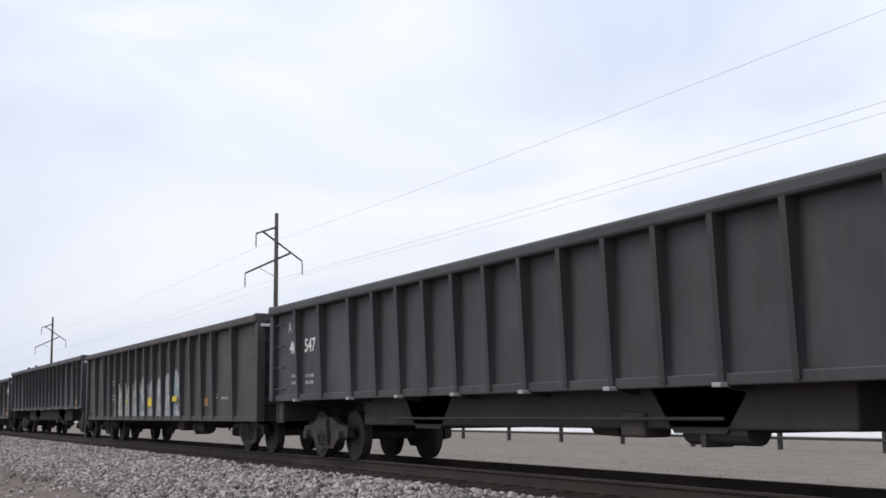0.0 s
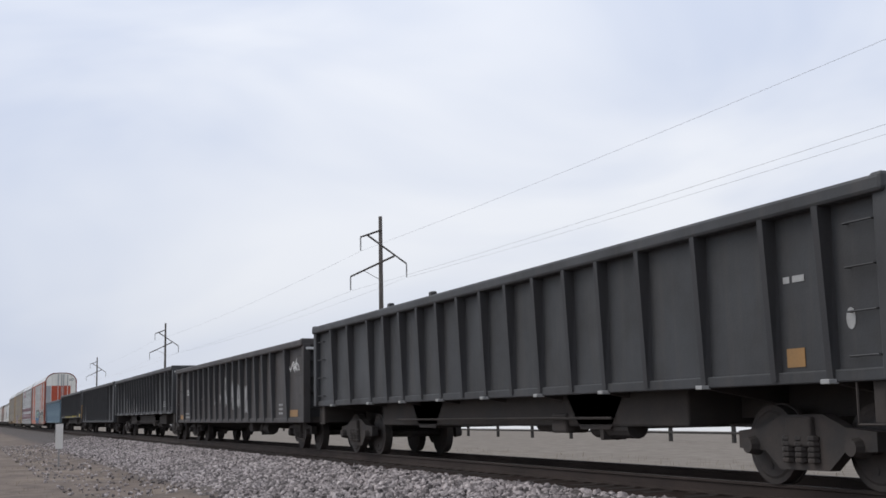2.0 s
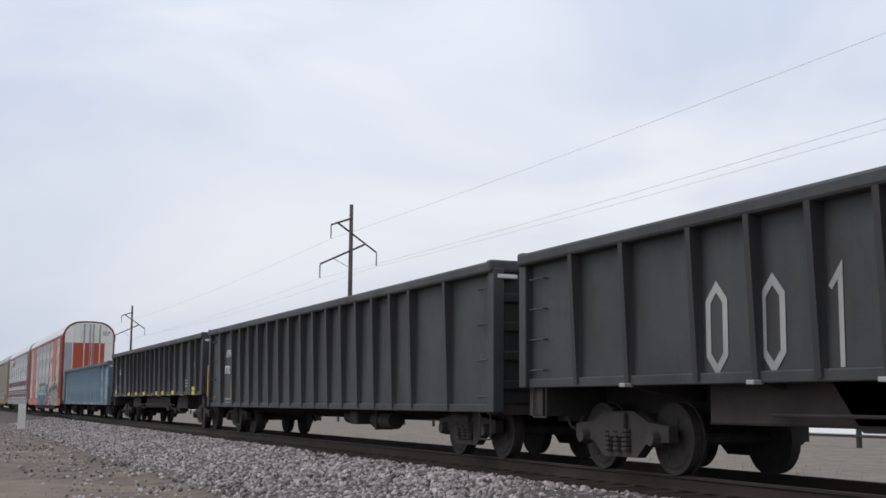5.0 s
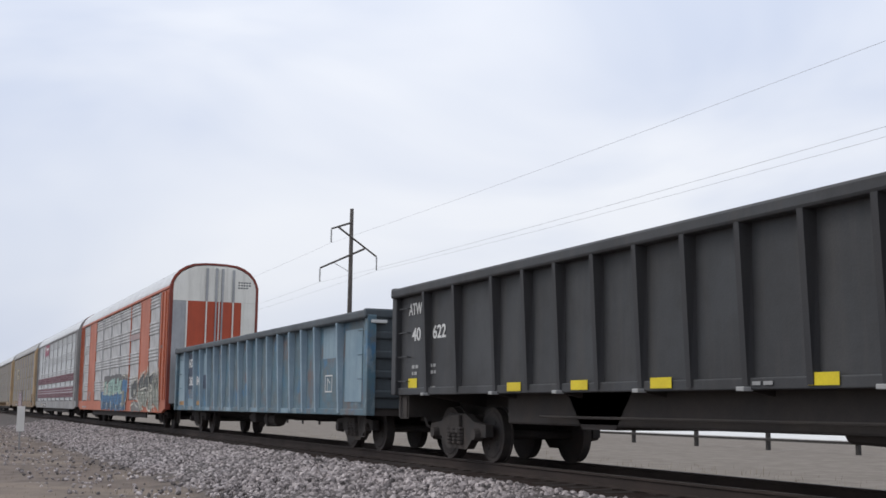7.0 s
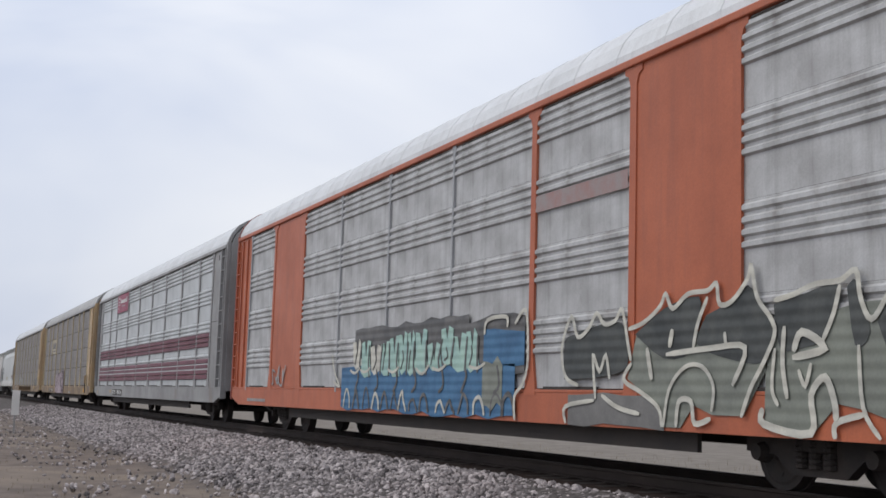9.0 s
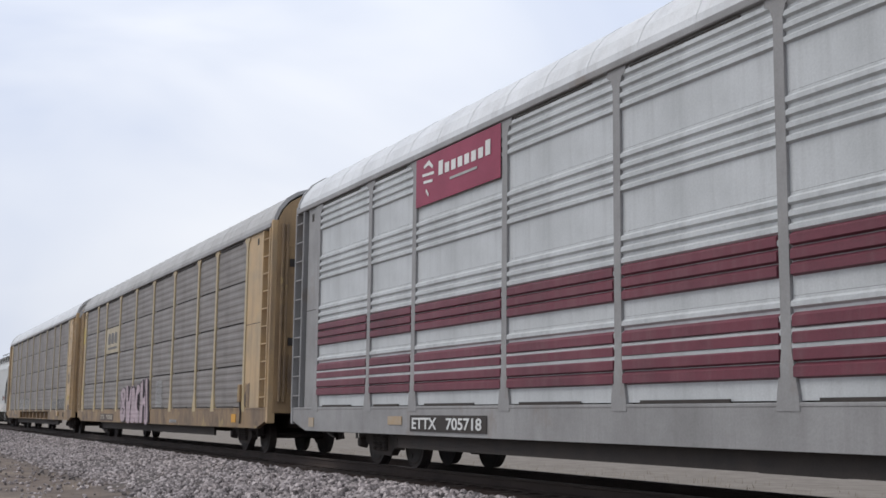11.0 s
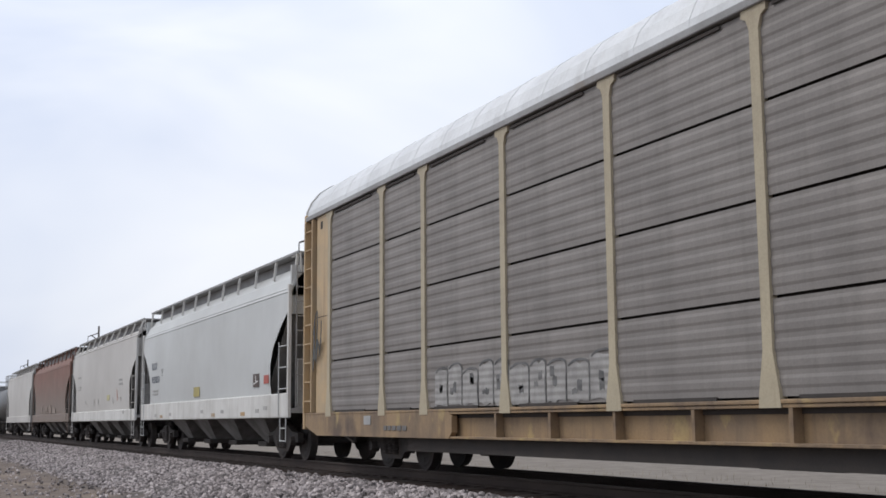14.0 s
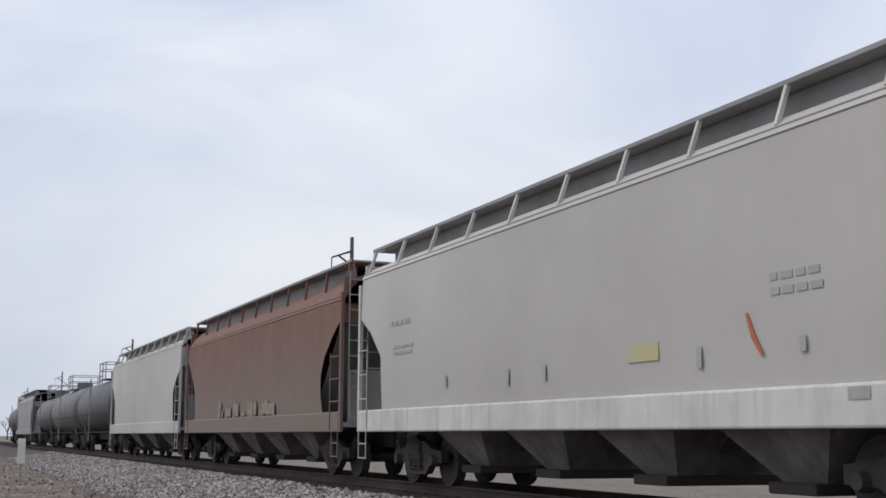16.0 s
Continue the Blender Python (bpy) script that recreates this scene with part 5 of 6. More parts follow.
def make_tank_car(u_front, length, label, tank_mat, radius=1.48):
    """A tank car: barrel with domed heads, saddles, top platform with railing, side walkway, ladders."""
    car = new_car("tank_car", label, "freight car", u_front, "cars of the freight train")
    L, zc = length, 2.45
    bm = bmesh.new()
    rings = [(-0.55, 0.35), (-0.62, 0.7), (-0.8, 0.92), (-1.1, 1.0)]
    xs = [(x, f) for x, f in rings] + [(-L - x, f) for x, f in rings[::-1]]
    prev = None
    for x, f in xs:
        ring = [bm.verts.new((x, radius * f * math.cos(k * math.pi / 16), zc + radius * f * math.sin(k * math.pi / 16))) for k in range(32)]
        if prev:
            for k in range(32):
                bm.faces.new((prev[k], prev[(k + 1) % 32], ring[(k + 1) % 32], ring[k]))
        else:
            bm.faces.new(ring)
        prev = ring
    bm.faces.new(prev)
    part("barrel", bm, tank_mat, car, smooth=True)
    for x in (-L * 0.35, -L * 0.65):
        part("barrel_band", bm_tube(bmesh.new(), (x - 0.06, 0, zc), (x + 0.06, 0, zc), radius + 0.012, 32, caps=False), tank_mat, car)
    part("dome", bm_tube(bmesh.new(), (-L / 2, 0, zc + radius - 0.1), (-L / 2, 0, zc + radius + 0.45), 0.5, 18), tank_mat, car)
    z = zc + radius + 0.02
    for dx in (-1.2, 0, 1.2):
        for y in (-0.95, 0.95):
            part("railing_post", bm_tube(bmesh.new(), (-L / 2 + dx, y, z - 0.2), (-L / 2 + dx, y, z + 0.85), 0.03, 6), M["pale_post"], car)
    for zz in (0.45, 0.85):
        for y in (-0.95, 0.95):
            part("railing_bar", bm_tube(bmesh.new(), (-L / 2 - 1.2, y, z + zz), (-L / 2 + 1.2, y, z + zz), 0.025, 6), M["pale_post"], car)
        for dx in (-1.2, 1.2):
            part("railing_bar", bm_tube(bmesh.new(), (-L / 2 + dx, -0.95, z + zz), (-L / 2 + dx, 0.95, z + zz), 0.025, 6), M["pale_post"], car)
    part("platform", box(-L / 2 - 1.2, -L / 2 + 1.2, -0.95, 0.95, z - 0.06, z - 0.02), M["grating"], car)
    part("stub_sill", box(-L + 0.1, -0.1, -0.35, 0.35, 0.68, 1.08), M["under"], car)
    for x in (-2.0, -L + 2.0):
        part("saddle", bm_extrude(bmesh.new(), [(-1.2, 1.9), (-1.0, 0.8), (1.0, 0.8), (1.2, 1.9)], "x", x - 0.4, x + 0.4), M["under"], car)
        make_truck(car, x)
    for s in (-1, 1):
        part("side_walkway", box(-L + 0.4, -0.4, min(s * 1.25, s * 1.5), max(s * 1.25, s * 1.5), 1.04, 1.08), M["under"], car)
        part("handrail", bm_path(bmesh.new(), [(-L + 0.6, s * 1.52, 2.0), (-0.6, s * 1.52, 2.0)], 0.02), M["under"], car)
    make_ladder(car, -L / 2 - 0.2, -1.55, 0.6, zc + radius, 9, M["pale_post"])
    make_coupler(car, 0, 1)
    make_coupler(car, -L, -1)
    return car


t1 = make_tank_car(-215.2, 15.2, "black tank car with a railed top platform", M["tank"])
t2 = make_tank_car(-231.4, 15.2, "sooty grey tank car", M["tank_grey"])
t3 = make_tank_car(-247.6, 13.0, "dusty grey tank car with a short barrel", M["tank_grey"], 1.4)
h5 = make_hopper(-261.6, 18.5, "grey covered hopper car behind tank cars", M["pale_post"], M["pale_post"], M["hopper_shade"], True)
t4 = make_tank_car(-281.0, 15.2, "black tank car at the end of the view", M["tank"])


# ---- writing, placards and spray paint on the cars ----
def decal(parent, name, pts, y, material, label="", t=0.0025):
    """A flat painted or fixed shape on a side: pts are (x, z)."""
    return part(name, bm_extrude(bmesh.new(), pts, "y", y - t, y + t), material, parent, label)


def plate(parent, name, x0, x1, z0, z1, y, material, label=""):
    return decal(parent, name, [(x0, z0), (x1, z0), (x1, z1), (x0, z1)], y, material, label)


def strokes(parent, name, lines, width, y, material, label="", t=0.002):
    """Brushed or sprayed lines: each a list of (x, z), drawn with round joints."""
    bm = bmesh.new()
    for k, line in enumerate(lines):
        pts = [Vector(p) for p in line]
        closed = len(pts) > 3 and (pts[0] - pts[-1]).length < 1e-6
        if closed:
            pts = pts[:-1]
        n = len(pts)
        if n < 2:
            continue
        left, right = [], []
        for i, p in enumerate(pts):
            d0 = (p - pts[i - 1]) if (i or closed) else (pts[1] - p)
            d1 = (pts[(i + 1) % n] - p) if (i < n - 1 or closed) else d0
            d0, d1 = d0.normalized(), d1.normalized()
            m = Vector((-d0.y - d1.y, d0.x + d1.x))
            m = m.normalized() if m.length > 0.15 else Vector((-d0.y, d0.x))
            c = max(0.55, m.dot(Vector((-d0.y, d0.x))))
            w = width * (0.5 if closed or 0 < i < n - 1 else 0.3) / c
            left.append(p + m * w)
            right.append(p - m * w)
        yy = y - 0.0013 * (k % 9)
        rows = [[bm.verts.new((q.x, yy + e - 0.0002 * i, q.y)) for i, q in enumerate(side)] for side, e in ((left, -t), (right, -t), (right, t), (left, t))]
        for i in range(n if closed else n - 1):
            j = (i + 1) % n
            for a, b in ((0, 1), (1, 2), (2, 3), (3, 0)):
                bm.faces.new((rows[a][i], rows[b][i], rows[b][j], rows[a][j]))
        if not closed:
            bm.faces.new([r[0] for r in rows])
            bm.faces.new([r[-1] for r in rows][::-1])
    bmesh.ops.recalc_face_normals(bm, faces=bm.faces[:])
    return part(name, bm, material, parent, label)


def fit_text(text, x0, x1, z0, z1, y, material, parent, label=""):
    """Characters set to fill a box on a side."""
    ob = lettering(text, 1.0, material, parent, pose(0, 0, 0), label)
    co = [v.co for v in ob.data.vertices]
    lo, hi = min(c.x for c in co), max(c.x for c in co)
    bo, to = min(c.y for c in co), max(c.y for c in co)
    sx, sz = (x1 - x0) / (hi - lo), (z1 - z0) / (to - bo)
    ob.data.transform(Matrix.Translation((-lo * sx, -bo * sz, 0)) @ Matrix.Diagonal((sx, sz, 1, 1)))
    ob.matrix_basis = on_side(x0, y, z0)
    return ob


def small_print(parent, x0, x1, z0, z1, y, material, rows=3, seed=1):
    rnd = random.Random(seed)
    h = (z1 - z0) / rows
    for r in range(rows):
        x = x0
        while x < x1 - 0.05:
            w = rnd.uniform(0.08, 0.2) * min(1.0, (x1 - x0) / 0.4)
            plate(parent, "stencil_bar", x, min(x + w, x1), z0 + r * h, z0 + (r + 0.5) * h, y, material)
            x += w + 0.05


def smooth(pts, n=4):
    """A rounded line through the given points."""
    out = []
    p = [pts[0]] + list(pts) + [pts[-1]]
    for a, b, c, d in zip(p, p[1:], p[2:], p[3:]):
        for k in range(n):
            t = k / n
            out.append(tuple(0.5 * (2 * b[i] + (c[i] - a[i]) * t + (2 * a[i] - 5 * b[i] + 4 * c[i] - d[i]) * t * t + (3 * b[i] - a[i] - 3 * c[i] + d[i]) * t ** 3) for i in (0, 1)))
    return out + [tuple(pts[-1])]


def ragged(x0, x1, z0, z1, seed, n=9, amp=0.08):
    """The outline of a sprayed area with uneven edges."""
    rnd = random.Random(seed)
    top = [(x0 + (x1 - x0) * i / n, z1 + rnd.uniform(-amp, amp)) for i in range(n + 1)]
    low = [(x1 - (x1 - x0) * i / n, z0 + rnd.uniform(-amp, amp)) for i in range(n + 1)]
    return top + low


def scrawl(parent, name, x0, x1, z0, z1, y, material, seed, width=0.04, n=7):
    """An unreadable looping tag."""
    rnd = random.Random(seed)
    pts, lines = [], []
    for i in range(n * 3):
        t = i / (n * 3 - 1)
        pts.append((x0 + (x1 - x0) * min(1, max(0, t + rnd.uniform(-0.16, 0.16))), z0 + (z1 - z0) * rnd.random()))
        if rnd.random() < 0.18 and len(pts) > 3:
            lines.append(pts)
            pts = []
    lines.append(pts)
    for k, line in enumerate(lines):
        if len(line) > 1:
            strokes(parent, name, [smooth(line)], width, y - 0.0013 * k, material)


M["rack_dark_brown"] = mat("dark_brown_stencil", (0.09, 0.065, 0.055), None, 0.6, bump=0)
M["faint_print"] = mat("faint_sill_print", (0.5, 0.45, 0.37), (0.38, 0.33, 0.27), 0.6, bump=0)
M["old_yellow"] = mat("orange_yellow_placard", (0.6, 0.3, 0.04), (0.5, 0.27, 0.05), 0.6, bump=0)
M["navy"] = mat("deep_blue_patch_paint", (0.04, 0.06, 0.10), None, 0.55, streak=0.5, streak_col=(0.1, 0.12, 0.14))
M["chalk"] = mat("chalky_scuff", (0.3, 0.25, 0.215), (0.22, 0.17, 0.14), 0.7, stain=5, bump=0, streak=0.7, streak_col=(0.2, 0.14, 0.11))
M["g_chalk"] = mat("chalky_grey_spray", (0.33, 0.32, 0.305), (0.24, 0.23, 0.22), 0.6, stain=3, ridges=0.1, streak=0.4, streak_col=(0.19, 0.18, 0.17))
M["dull_yellow"] = mat("dirty_yellow_placard", (0.5, 0.38, 0.08), (0.42, 0.31, 0.12), 0.6, stain=4, bump=0)
M["g_smoke"] = mat("smoky_black_spray", (0.085, 0.085, 0.085), (0.16, 0.155, 0.15), 0.6, stain=2.5, ridges=0.14)
M["g_grey_flat"] = mat("flat_grey_spray", (0.2, 0.195, 0.185), (0.15, 0.145, 0.14), 0.6, stain=2.5, bump=0)
SH = -1.446        # on a gondola's sheet
WT, DW = M["white"], M["dull_white"]
# gondola 1
fit_text("A", -19.18, -18.95, 2.50, 2.72, SH, DW, g1)
fit_text("40", -19.08, -18.65, 2.06, 2.33, SH, WT, g1)
fit_text("547", -18.18, -17.58, 2.06, 2.33, SH, WT, g1)
small_print(g1, -18.95, -18.68, 1.45, 1.72, SH, DW, 2, 1)
small_print(g1, -18.12, -17.66, 1.44, 1.70, SH, DW, 2, 2)
# gondola 2: a broad band of chalky spray between the ribs
rnd = random.Random(21)
CHALK = [M["g_silver"]] + [mat(n, c, tuple(v * 0.6 for v in c), 0.65, stain=3, bump=0, streak=0.6, streak_col=(0.1, 0.095, 0.09))
                           for n, c in (("chalky_blue_spray", (0.3, 0.36, 0.41)), ("chalky_lilac_spray", (0.4, 0.36, 0.39)), ("chalky_teal_spray", (0.27, 0.35, 0.34)))]
for i in range(9):
    x0 = -15.30 + i * 0.9923
    zt = 1.92 + 0.2 * i / 8 + rnd.uniform(-0.08, 0.08)
    w = 0.86 if i < 8 else 0.6
    for h in (0, 1):
        xa, xb = x0 + w * 0.5 * h - 0.05, x0 + w * (0.5 + 0.5 * h) + 0.05
        za = zt - rnd.uniform(0, 0.3 if h else 0.15)
        m = xb - xa
        outline = smooth([(xa, 0.84), (xa + rnd.uniform(0, 0.05), 1.35), (xa + rnd.uniform(0, 0.06), za - 0.22), (xa + m * 0.3, za - rnd.uniform(0, 0.08)), (xa + m * 0.7, za - rnd.uniform(0, 0.1)),
                          (xb - rnd.uniform(0, 0.05), za - rnd.uniform(0.15, 0.35)), (xb - rnd.uniform(0, 0.08), 1.35), (xb, 0.84)], 3)
        decal(g2, "spray_paint", outline, SH - 0.002 * h, CHALK[(0, 0, 0, 0, 0, 2, 0, 3, 0, 3, 2, 1, 0, 1, 2, 1, 1, 0)[2 * i + h]])
    if i < 5:
        strokes(g2, "spray_outline", [smooth([(x0, zt - 0.6), (x0 + 0.03, zt - 0.25), (x0 + w * 0.25, zt - 0.02), (x0 + w * 0.5, zt + 0.02), (x0 + w * 0.8, zt - 0.08), (x0 + w, zt - 0.5)])], 0.04, SH - 0.008, WT)
    for k in range(3):
        xa, za = x0 + rnd.uniform(0.05, 0.45), rnd.uniform(0.9, 1.5)
        decal(g2, "spray_smudge", ragged(xa, xa + rnd.uniform(0.12, 0.36), za, za + rnd.uniform(0.12, 0.5), 200 + 7 * i + k, 6, 0.06), SH - 0.0045 - 0.001 * k, CHALK[rnd.randrange(4)] if k else M["g_smoke"])
plate(g2, "placard", -7.36, -6.86, 1.22, 1.36, -1.502, M["yellow"], "yellow placard")
plate(g2, "placard", -13.3, -13.0, 1.24, 1.36, -1.502, M["dull_yellow"], "dirty yellow placard")
plate(g2, "placard", -10.29, -9.8, 1.11, 1.36, -1.502, M["yellow"], "yellow placard")
plate(g2, "placard", -4.32, -4.0, 1.07, 1.28, SH, M["orange_mark"])
small_print(g2, -3.6, -3.1, 1.24, 1.4, SH, DW, 2, 3)
small_print(g2, -2.8, -2.2, 1.22, 1.34, SH, DW, 1, 4)
small_print(g2, -16.1, -15.5, 1.83, 2.05, SH, DW, 2, 5)
small_print(g2, -16.1, -15.5, 1.35, 1.6, SH, DW, 2, 6)
small_print(g2, -15.1, -14.6, 1.27, 1.56, SH, DW, 3, 7)
# gondola 3
small_print(g3, -1.5, -1.1, 2.2, 2.34, SH, DW, 1, 8)
plate(g3, "placard", -1.5, -1.2, 1.3, 1.5, SH, M["orange_mark"])
decal(g3, "round_plate", [(-0.45 + 0.07 * math.cos(a * math.pi / 6), 1.75 + 0.11 * math.sin(a * math.pi / 6)) for a in range(12)], SH, DW)
plate(g3, "placard", -19.0, -18.6, 2.25, 2.45, SH, DW)
for x in (-14.7, -12.25):
    part("lading_bracket", box(x - 0.09, x + 0.09, -1.56, -1.44, 3.06, 3.17, bevel=0.03), M["dark_rib"], g3)
# gondola 4
for k, (x0, x1, z0, z1) in enumerate(((-10.45, -9.67, 1.25, 2.25), (-9.38, -8.68, 1.15, 2.15), (-8.43, -7.72, 1.22, 2.02), (-7.3, -6.6, 1.0, 1.9))):
    scrawl(g4, "spray_tag", x0, x1, z0, z1, SH, DW, 40 + k, 0.065, 11)
for k, x0 in enumerate((-15.34, -14.32, -13.34, -12.35, -11.4)):
    scrawl(g4, "spray_tag", x0, x0 + 0.55, 1.32, 1.66, SH, DW, 50 + k, 0.05, 5)
scrawl(g4, "spray_tag", -1.56, -0.46, 2.05, 2.4, SH - 0.002, WT, 61, 0.045, 7)
fit_text("3585", -18.05, -17.28, 1.78, 2.0, SH, WT, g4)
plate(g4, "placard", -19.58, -18.52, 0.86, 1.02, SH - 0.004, M["orange_mark"])
small_print(g4, -18.45, -17.45, 0.9, 1.17, SH, DW, 2, 9)
plate(g4, "placard", -1.51, -0.68, 0.88, 1.06, SH - 0.002, M["orange_mark"])
small_print(g4, -2.78, -2.34, 0.95, 1.3, SH, DW, 3, 10)
# gondola 5: tall worn letters between the ribs
for k, x in enumerate((-15.95, -14.95, -13.9, -12.95, -11.88)):
    if k == 2:
        strokes(g5, "painted_letter", [[(x - 0.15, 2.05), (x, 2.22), (x, 1.26)]], 0.11, SH, DW)
    else:
        strokes(g5, "painted_letter", [[(x - 0.16, 1.45), (x - 0.16, 2.05), (x, 2.22), (x + 0.16, 2.05), (x + 0.16, 1.45), (x, 1.27), (x - 0.16, 1.45)]], 0.09, SH, DW)
small_print(g5, -2.9, -2.2, 1.42, 1.7, SH, DW, 3, 11)
small_print(g5, -1.58, -1.2, 2.1, 2.22, SH, DW, 2, 12)
decal(g5, "round_plate", [(-0.42 + 0.1 * math.cos(a * math.pi / 6), 1.55 + 0.1 * math.sin(a * math.pi / 6)) for a in range(12)], SH, DW)
# gondola 6
fit_text("ATW", -18.65, -18.0, 2.2, 2.43, SH, WT, g6)
fit_text("8702", -18.78, -18.1, 1.72, 1.96, SH, WT, g6)
plate(g6, "placard", -17.95, -17.79, 1.0, 1.48, SH - 0.004, M["orange_mark"], "orange upright placard")
small_print(g6, -18.67, -17.85, 0.84, 1.07, SH, DW, 2, 13)
part("reflector_strip", box(-20.93, -20.83, -1.566, -1.548, 1.06, 2.03), M["old_yellow"], g6, "orange upright reflector strip")
plate(g6, "warning_label", -20.42, -20.28, 0.95, 1.07, SH - 0.004, M["faded_red"])
# gondola 7
fit_text("ATW", -19.8, -19.15, 2.58, 2.80, SH - 0.002, WT, g7)
fit_text("40", -19.62, -19.2, 2.10, 2.34, SH - 0.002, WT, g7)
fit_text("622", -18.62, -18.04, 2.10, 2.34, SH, WT, g7)
plate(g7, "placard", -19.77, -19.35, 1.18, 1.42, SH - 0.004, M["yellow"], "yellow placard")
for x in (-15.5, -13.5, -11.5, -8.6, -7.2, -5.15):
    plate(g7, "placard", x, x + 0.46, 1.155, 1.285, -1.502, M["yellow"], "yellow placard")
for z in (1.13, 1.27):
    plate(g7, "placard", -1.49, -1.04, z, z + 0.12, -1.505, M["yellow"], "yellow placard")
small_print(g7, -19.6, -19.3, 1.48, 1.72, SH - 0.002, DW, 2, 14)
small_print(g7, -18.8, -18.39, 1.49, 1.72, SH, DW, 2, 15)
small_print(g7, -18.8, -18.4, 1.18, 1.3, SH, DW, 2, 16)
small_print(g7, -3.2, -2.5, 1.4, 1.7, SH, DW, 3, 17)
small_print(g7, -1.83, -1.41, 2.08, 2.22, SH, DW, 2, 18)
small_print(g7, -9.5, -9.15, 1.17, 1.25, -1.502, DW, 1, 19)
# blue gondola: repainted patches and white stencils
plate(g8, "paint_patch", -3.0, -1.7, 1.95, 2.62, SH + 0.003, M["blue_patch"], "lighter blue patch")
plate(g8, "paint_patch", -3.0, -1.75, 1.0, 1.95, SH + 0.002, M["blue_car"])
plate(g8, "paint_patch", -15.93, -15.2, 1.86, 2.55, SH, M["blue_patch"], "lighter blue patch")
plate(g8, "paint_patch", -15.9, -15.25, 1.42, 1.85, SH - 0.002, M["navy"], "deep blue patch")
plate(g8, "paint_patch", -1.4, -0.3, 1.0, 2.5, SH - 0.002, M["blue_patch"], "lighter blue patch")
plate(g8, "paint_patch", -19.9, -18.5, 0.88, 2.6, SH + 0.001, M["blue_patch"], "lighter blue patch")
plate(g8, "paint_patch", -18.3, -17.05, 1.42, 2.6, SH + 0.001, M["navy"], "deep blue patch")
plate(g8, "paint_patch", -18.16, -17.0, 0.87, 1.12, SH + 0.001, M["blue_patch"])
strokes(g8, "stencil_frame", [[(-19.07, 2.16), (-18.82, 2.16), (-18.82, 2.56), (-19.07, 2.56), (-19.07, 2.16)]], 0.025, SH - 0.006, DW)
plate(g8, "placard", -19.64, -18.66, 0.9, 1.03, SH - 0.006, M["orange_mark"], "orange placard strip")
fit_text("NOKL", -18.2, -17.2, 2.14, 2.44, SH - 0.006, WT, g8)
fit_text("3602", -18.07, -17.25, 1.54, 1.84, SH - 0.006, WT, g8)
fit_text("84", -16.92, -16.4, 1.54, 1.84, SH - 0.006, WT, g8)
plate(g8, "placard", -16.75, -16.32, 0.9, 1.03, SH - 0.008, M["orange_mark"])
small_print(g8, -17.6, -17.25, 1.08, 1.36, SH - 0.008, DW, 3, 20)
strokes(g8, "stencil_frame", [[(-2.76, 1.22), (-2.28, 1.22), (-2.28, 1.57), (-2.76, 1.57), (-2.76, 1.22)], [(-2.6, 1.22), (-2.6, 1.5), (-2.4, 1.4)]], 0.03, SH - 0.008, WT)

PAINTED = ("lettering", "stencil", "placard", "spray", "painted", "paint_patch", "round_plate")
for g in (g1, g2, g3, g4, g5, g6, g7, g8):
    for o in g.children:
        if o.name.startswith(PAINTED):
            o.location.x -= 0.26

# orange autorack: two large pieces of spray paint over panels and sill
PF = -1.640


# repainted patches on the sill of the blue gondola
for x0 in (-15.48, -12.48, -9.48, -6.48):
    plate(g8, "sill_patch", x0, x0 + 0.66, 0.735, 0.84, -1.502, M["blue_patch"])
# first piece: pale green block letters over blue, smoky above
decal(r1, "spray_shadow", ragged(-17.15, -11.6, 1.5, 2.24, 3, 14, 0.05), PF, M["g_smoke"])
decal(r1, "spray_shadow", ragged(-13.0, -9.6, 1.3, 2.16, 4, 9, 0.06), PF - 0.003, M["g_smoke"])
decal(r1, "spray_fill", ragged(-17.9, -9.9, 0.64, 1.46, 5, 18, 0.05), PF - 0.011, M["g_blue"])
decal(r1, "spray_fill", ragged(-11.0, -9.6, 1.4, 1.95, 6, 4, 0.05), PF - 0.011, M["g_blue"])
rnd = random.Random(5)
x, k = -17.25, 0
while x < -11.3:
    w = rnd.uniform(0.42, 0.72)
    zt, zb = 2.02 + rnd.uniform(-0.18, 0.08), 1.36 + rnd.uniform(-0.1, 0.1)
    decal(r1, "spray_letter", [(x + rnd.uniform(0, 0.1), zb + 0.1), (x + w * 0.4, zb), (x + w, zb + rnd.uniform(0.0, 0.15)), (x + w * 0.86, 1.6 + rnd.uniform(-0.1, 0.1)), (x + w * rnd.uniform(0.8, 1), zt - rnd.uniform(0, 0.12)),
                               (x + w * 0.62, zt), (x + w * 0.5, zt - rnd.uniform(0.15, 0.4)), (x + w * 0.34, zt - rnd.uniform(0, 0.08)), (x + 0.02, zt - 0.05), (x + w * 0.1, 1.65)],
          PF - 0.014 - 0.002 * (k % 2), M["g_aqua"] if rnd.random() < 0.7 else M["g_white"])
    strokes(r1, "spray_line", [smooth([(x + w * 0.9, zb), (x + w * rnd.uniform(0.75, 1.0), 1.55), (x + w * rnd.uniform(0.85, 1.05), 1.9)])], 0.06, PF - 0.022, M["g_smoke"])
    if k % 3 != 1:
        strokes(r1, "spray_line", [smooth([(x + w * 0.3, zb + 0.1), (x + w * rnd.uniform(0.3, 0.6), 1.6), (x + w * 0.45, 1.75)])], 0.04, PF - 0.022, M["g_smoke"])
    x += w * 0.88
    k += 1
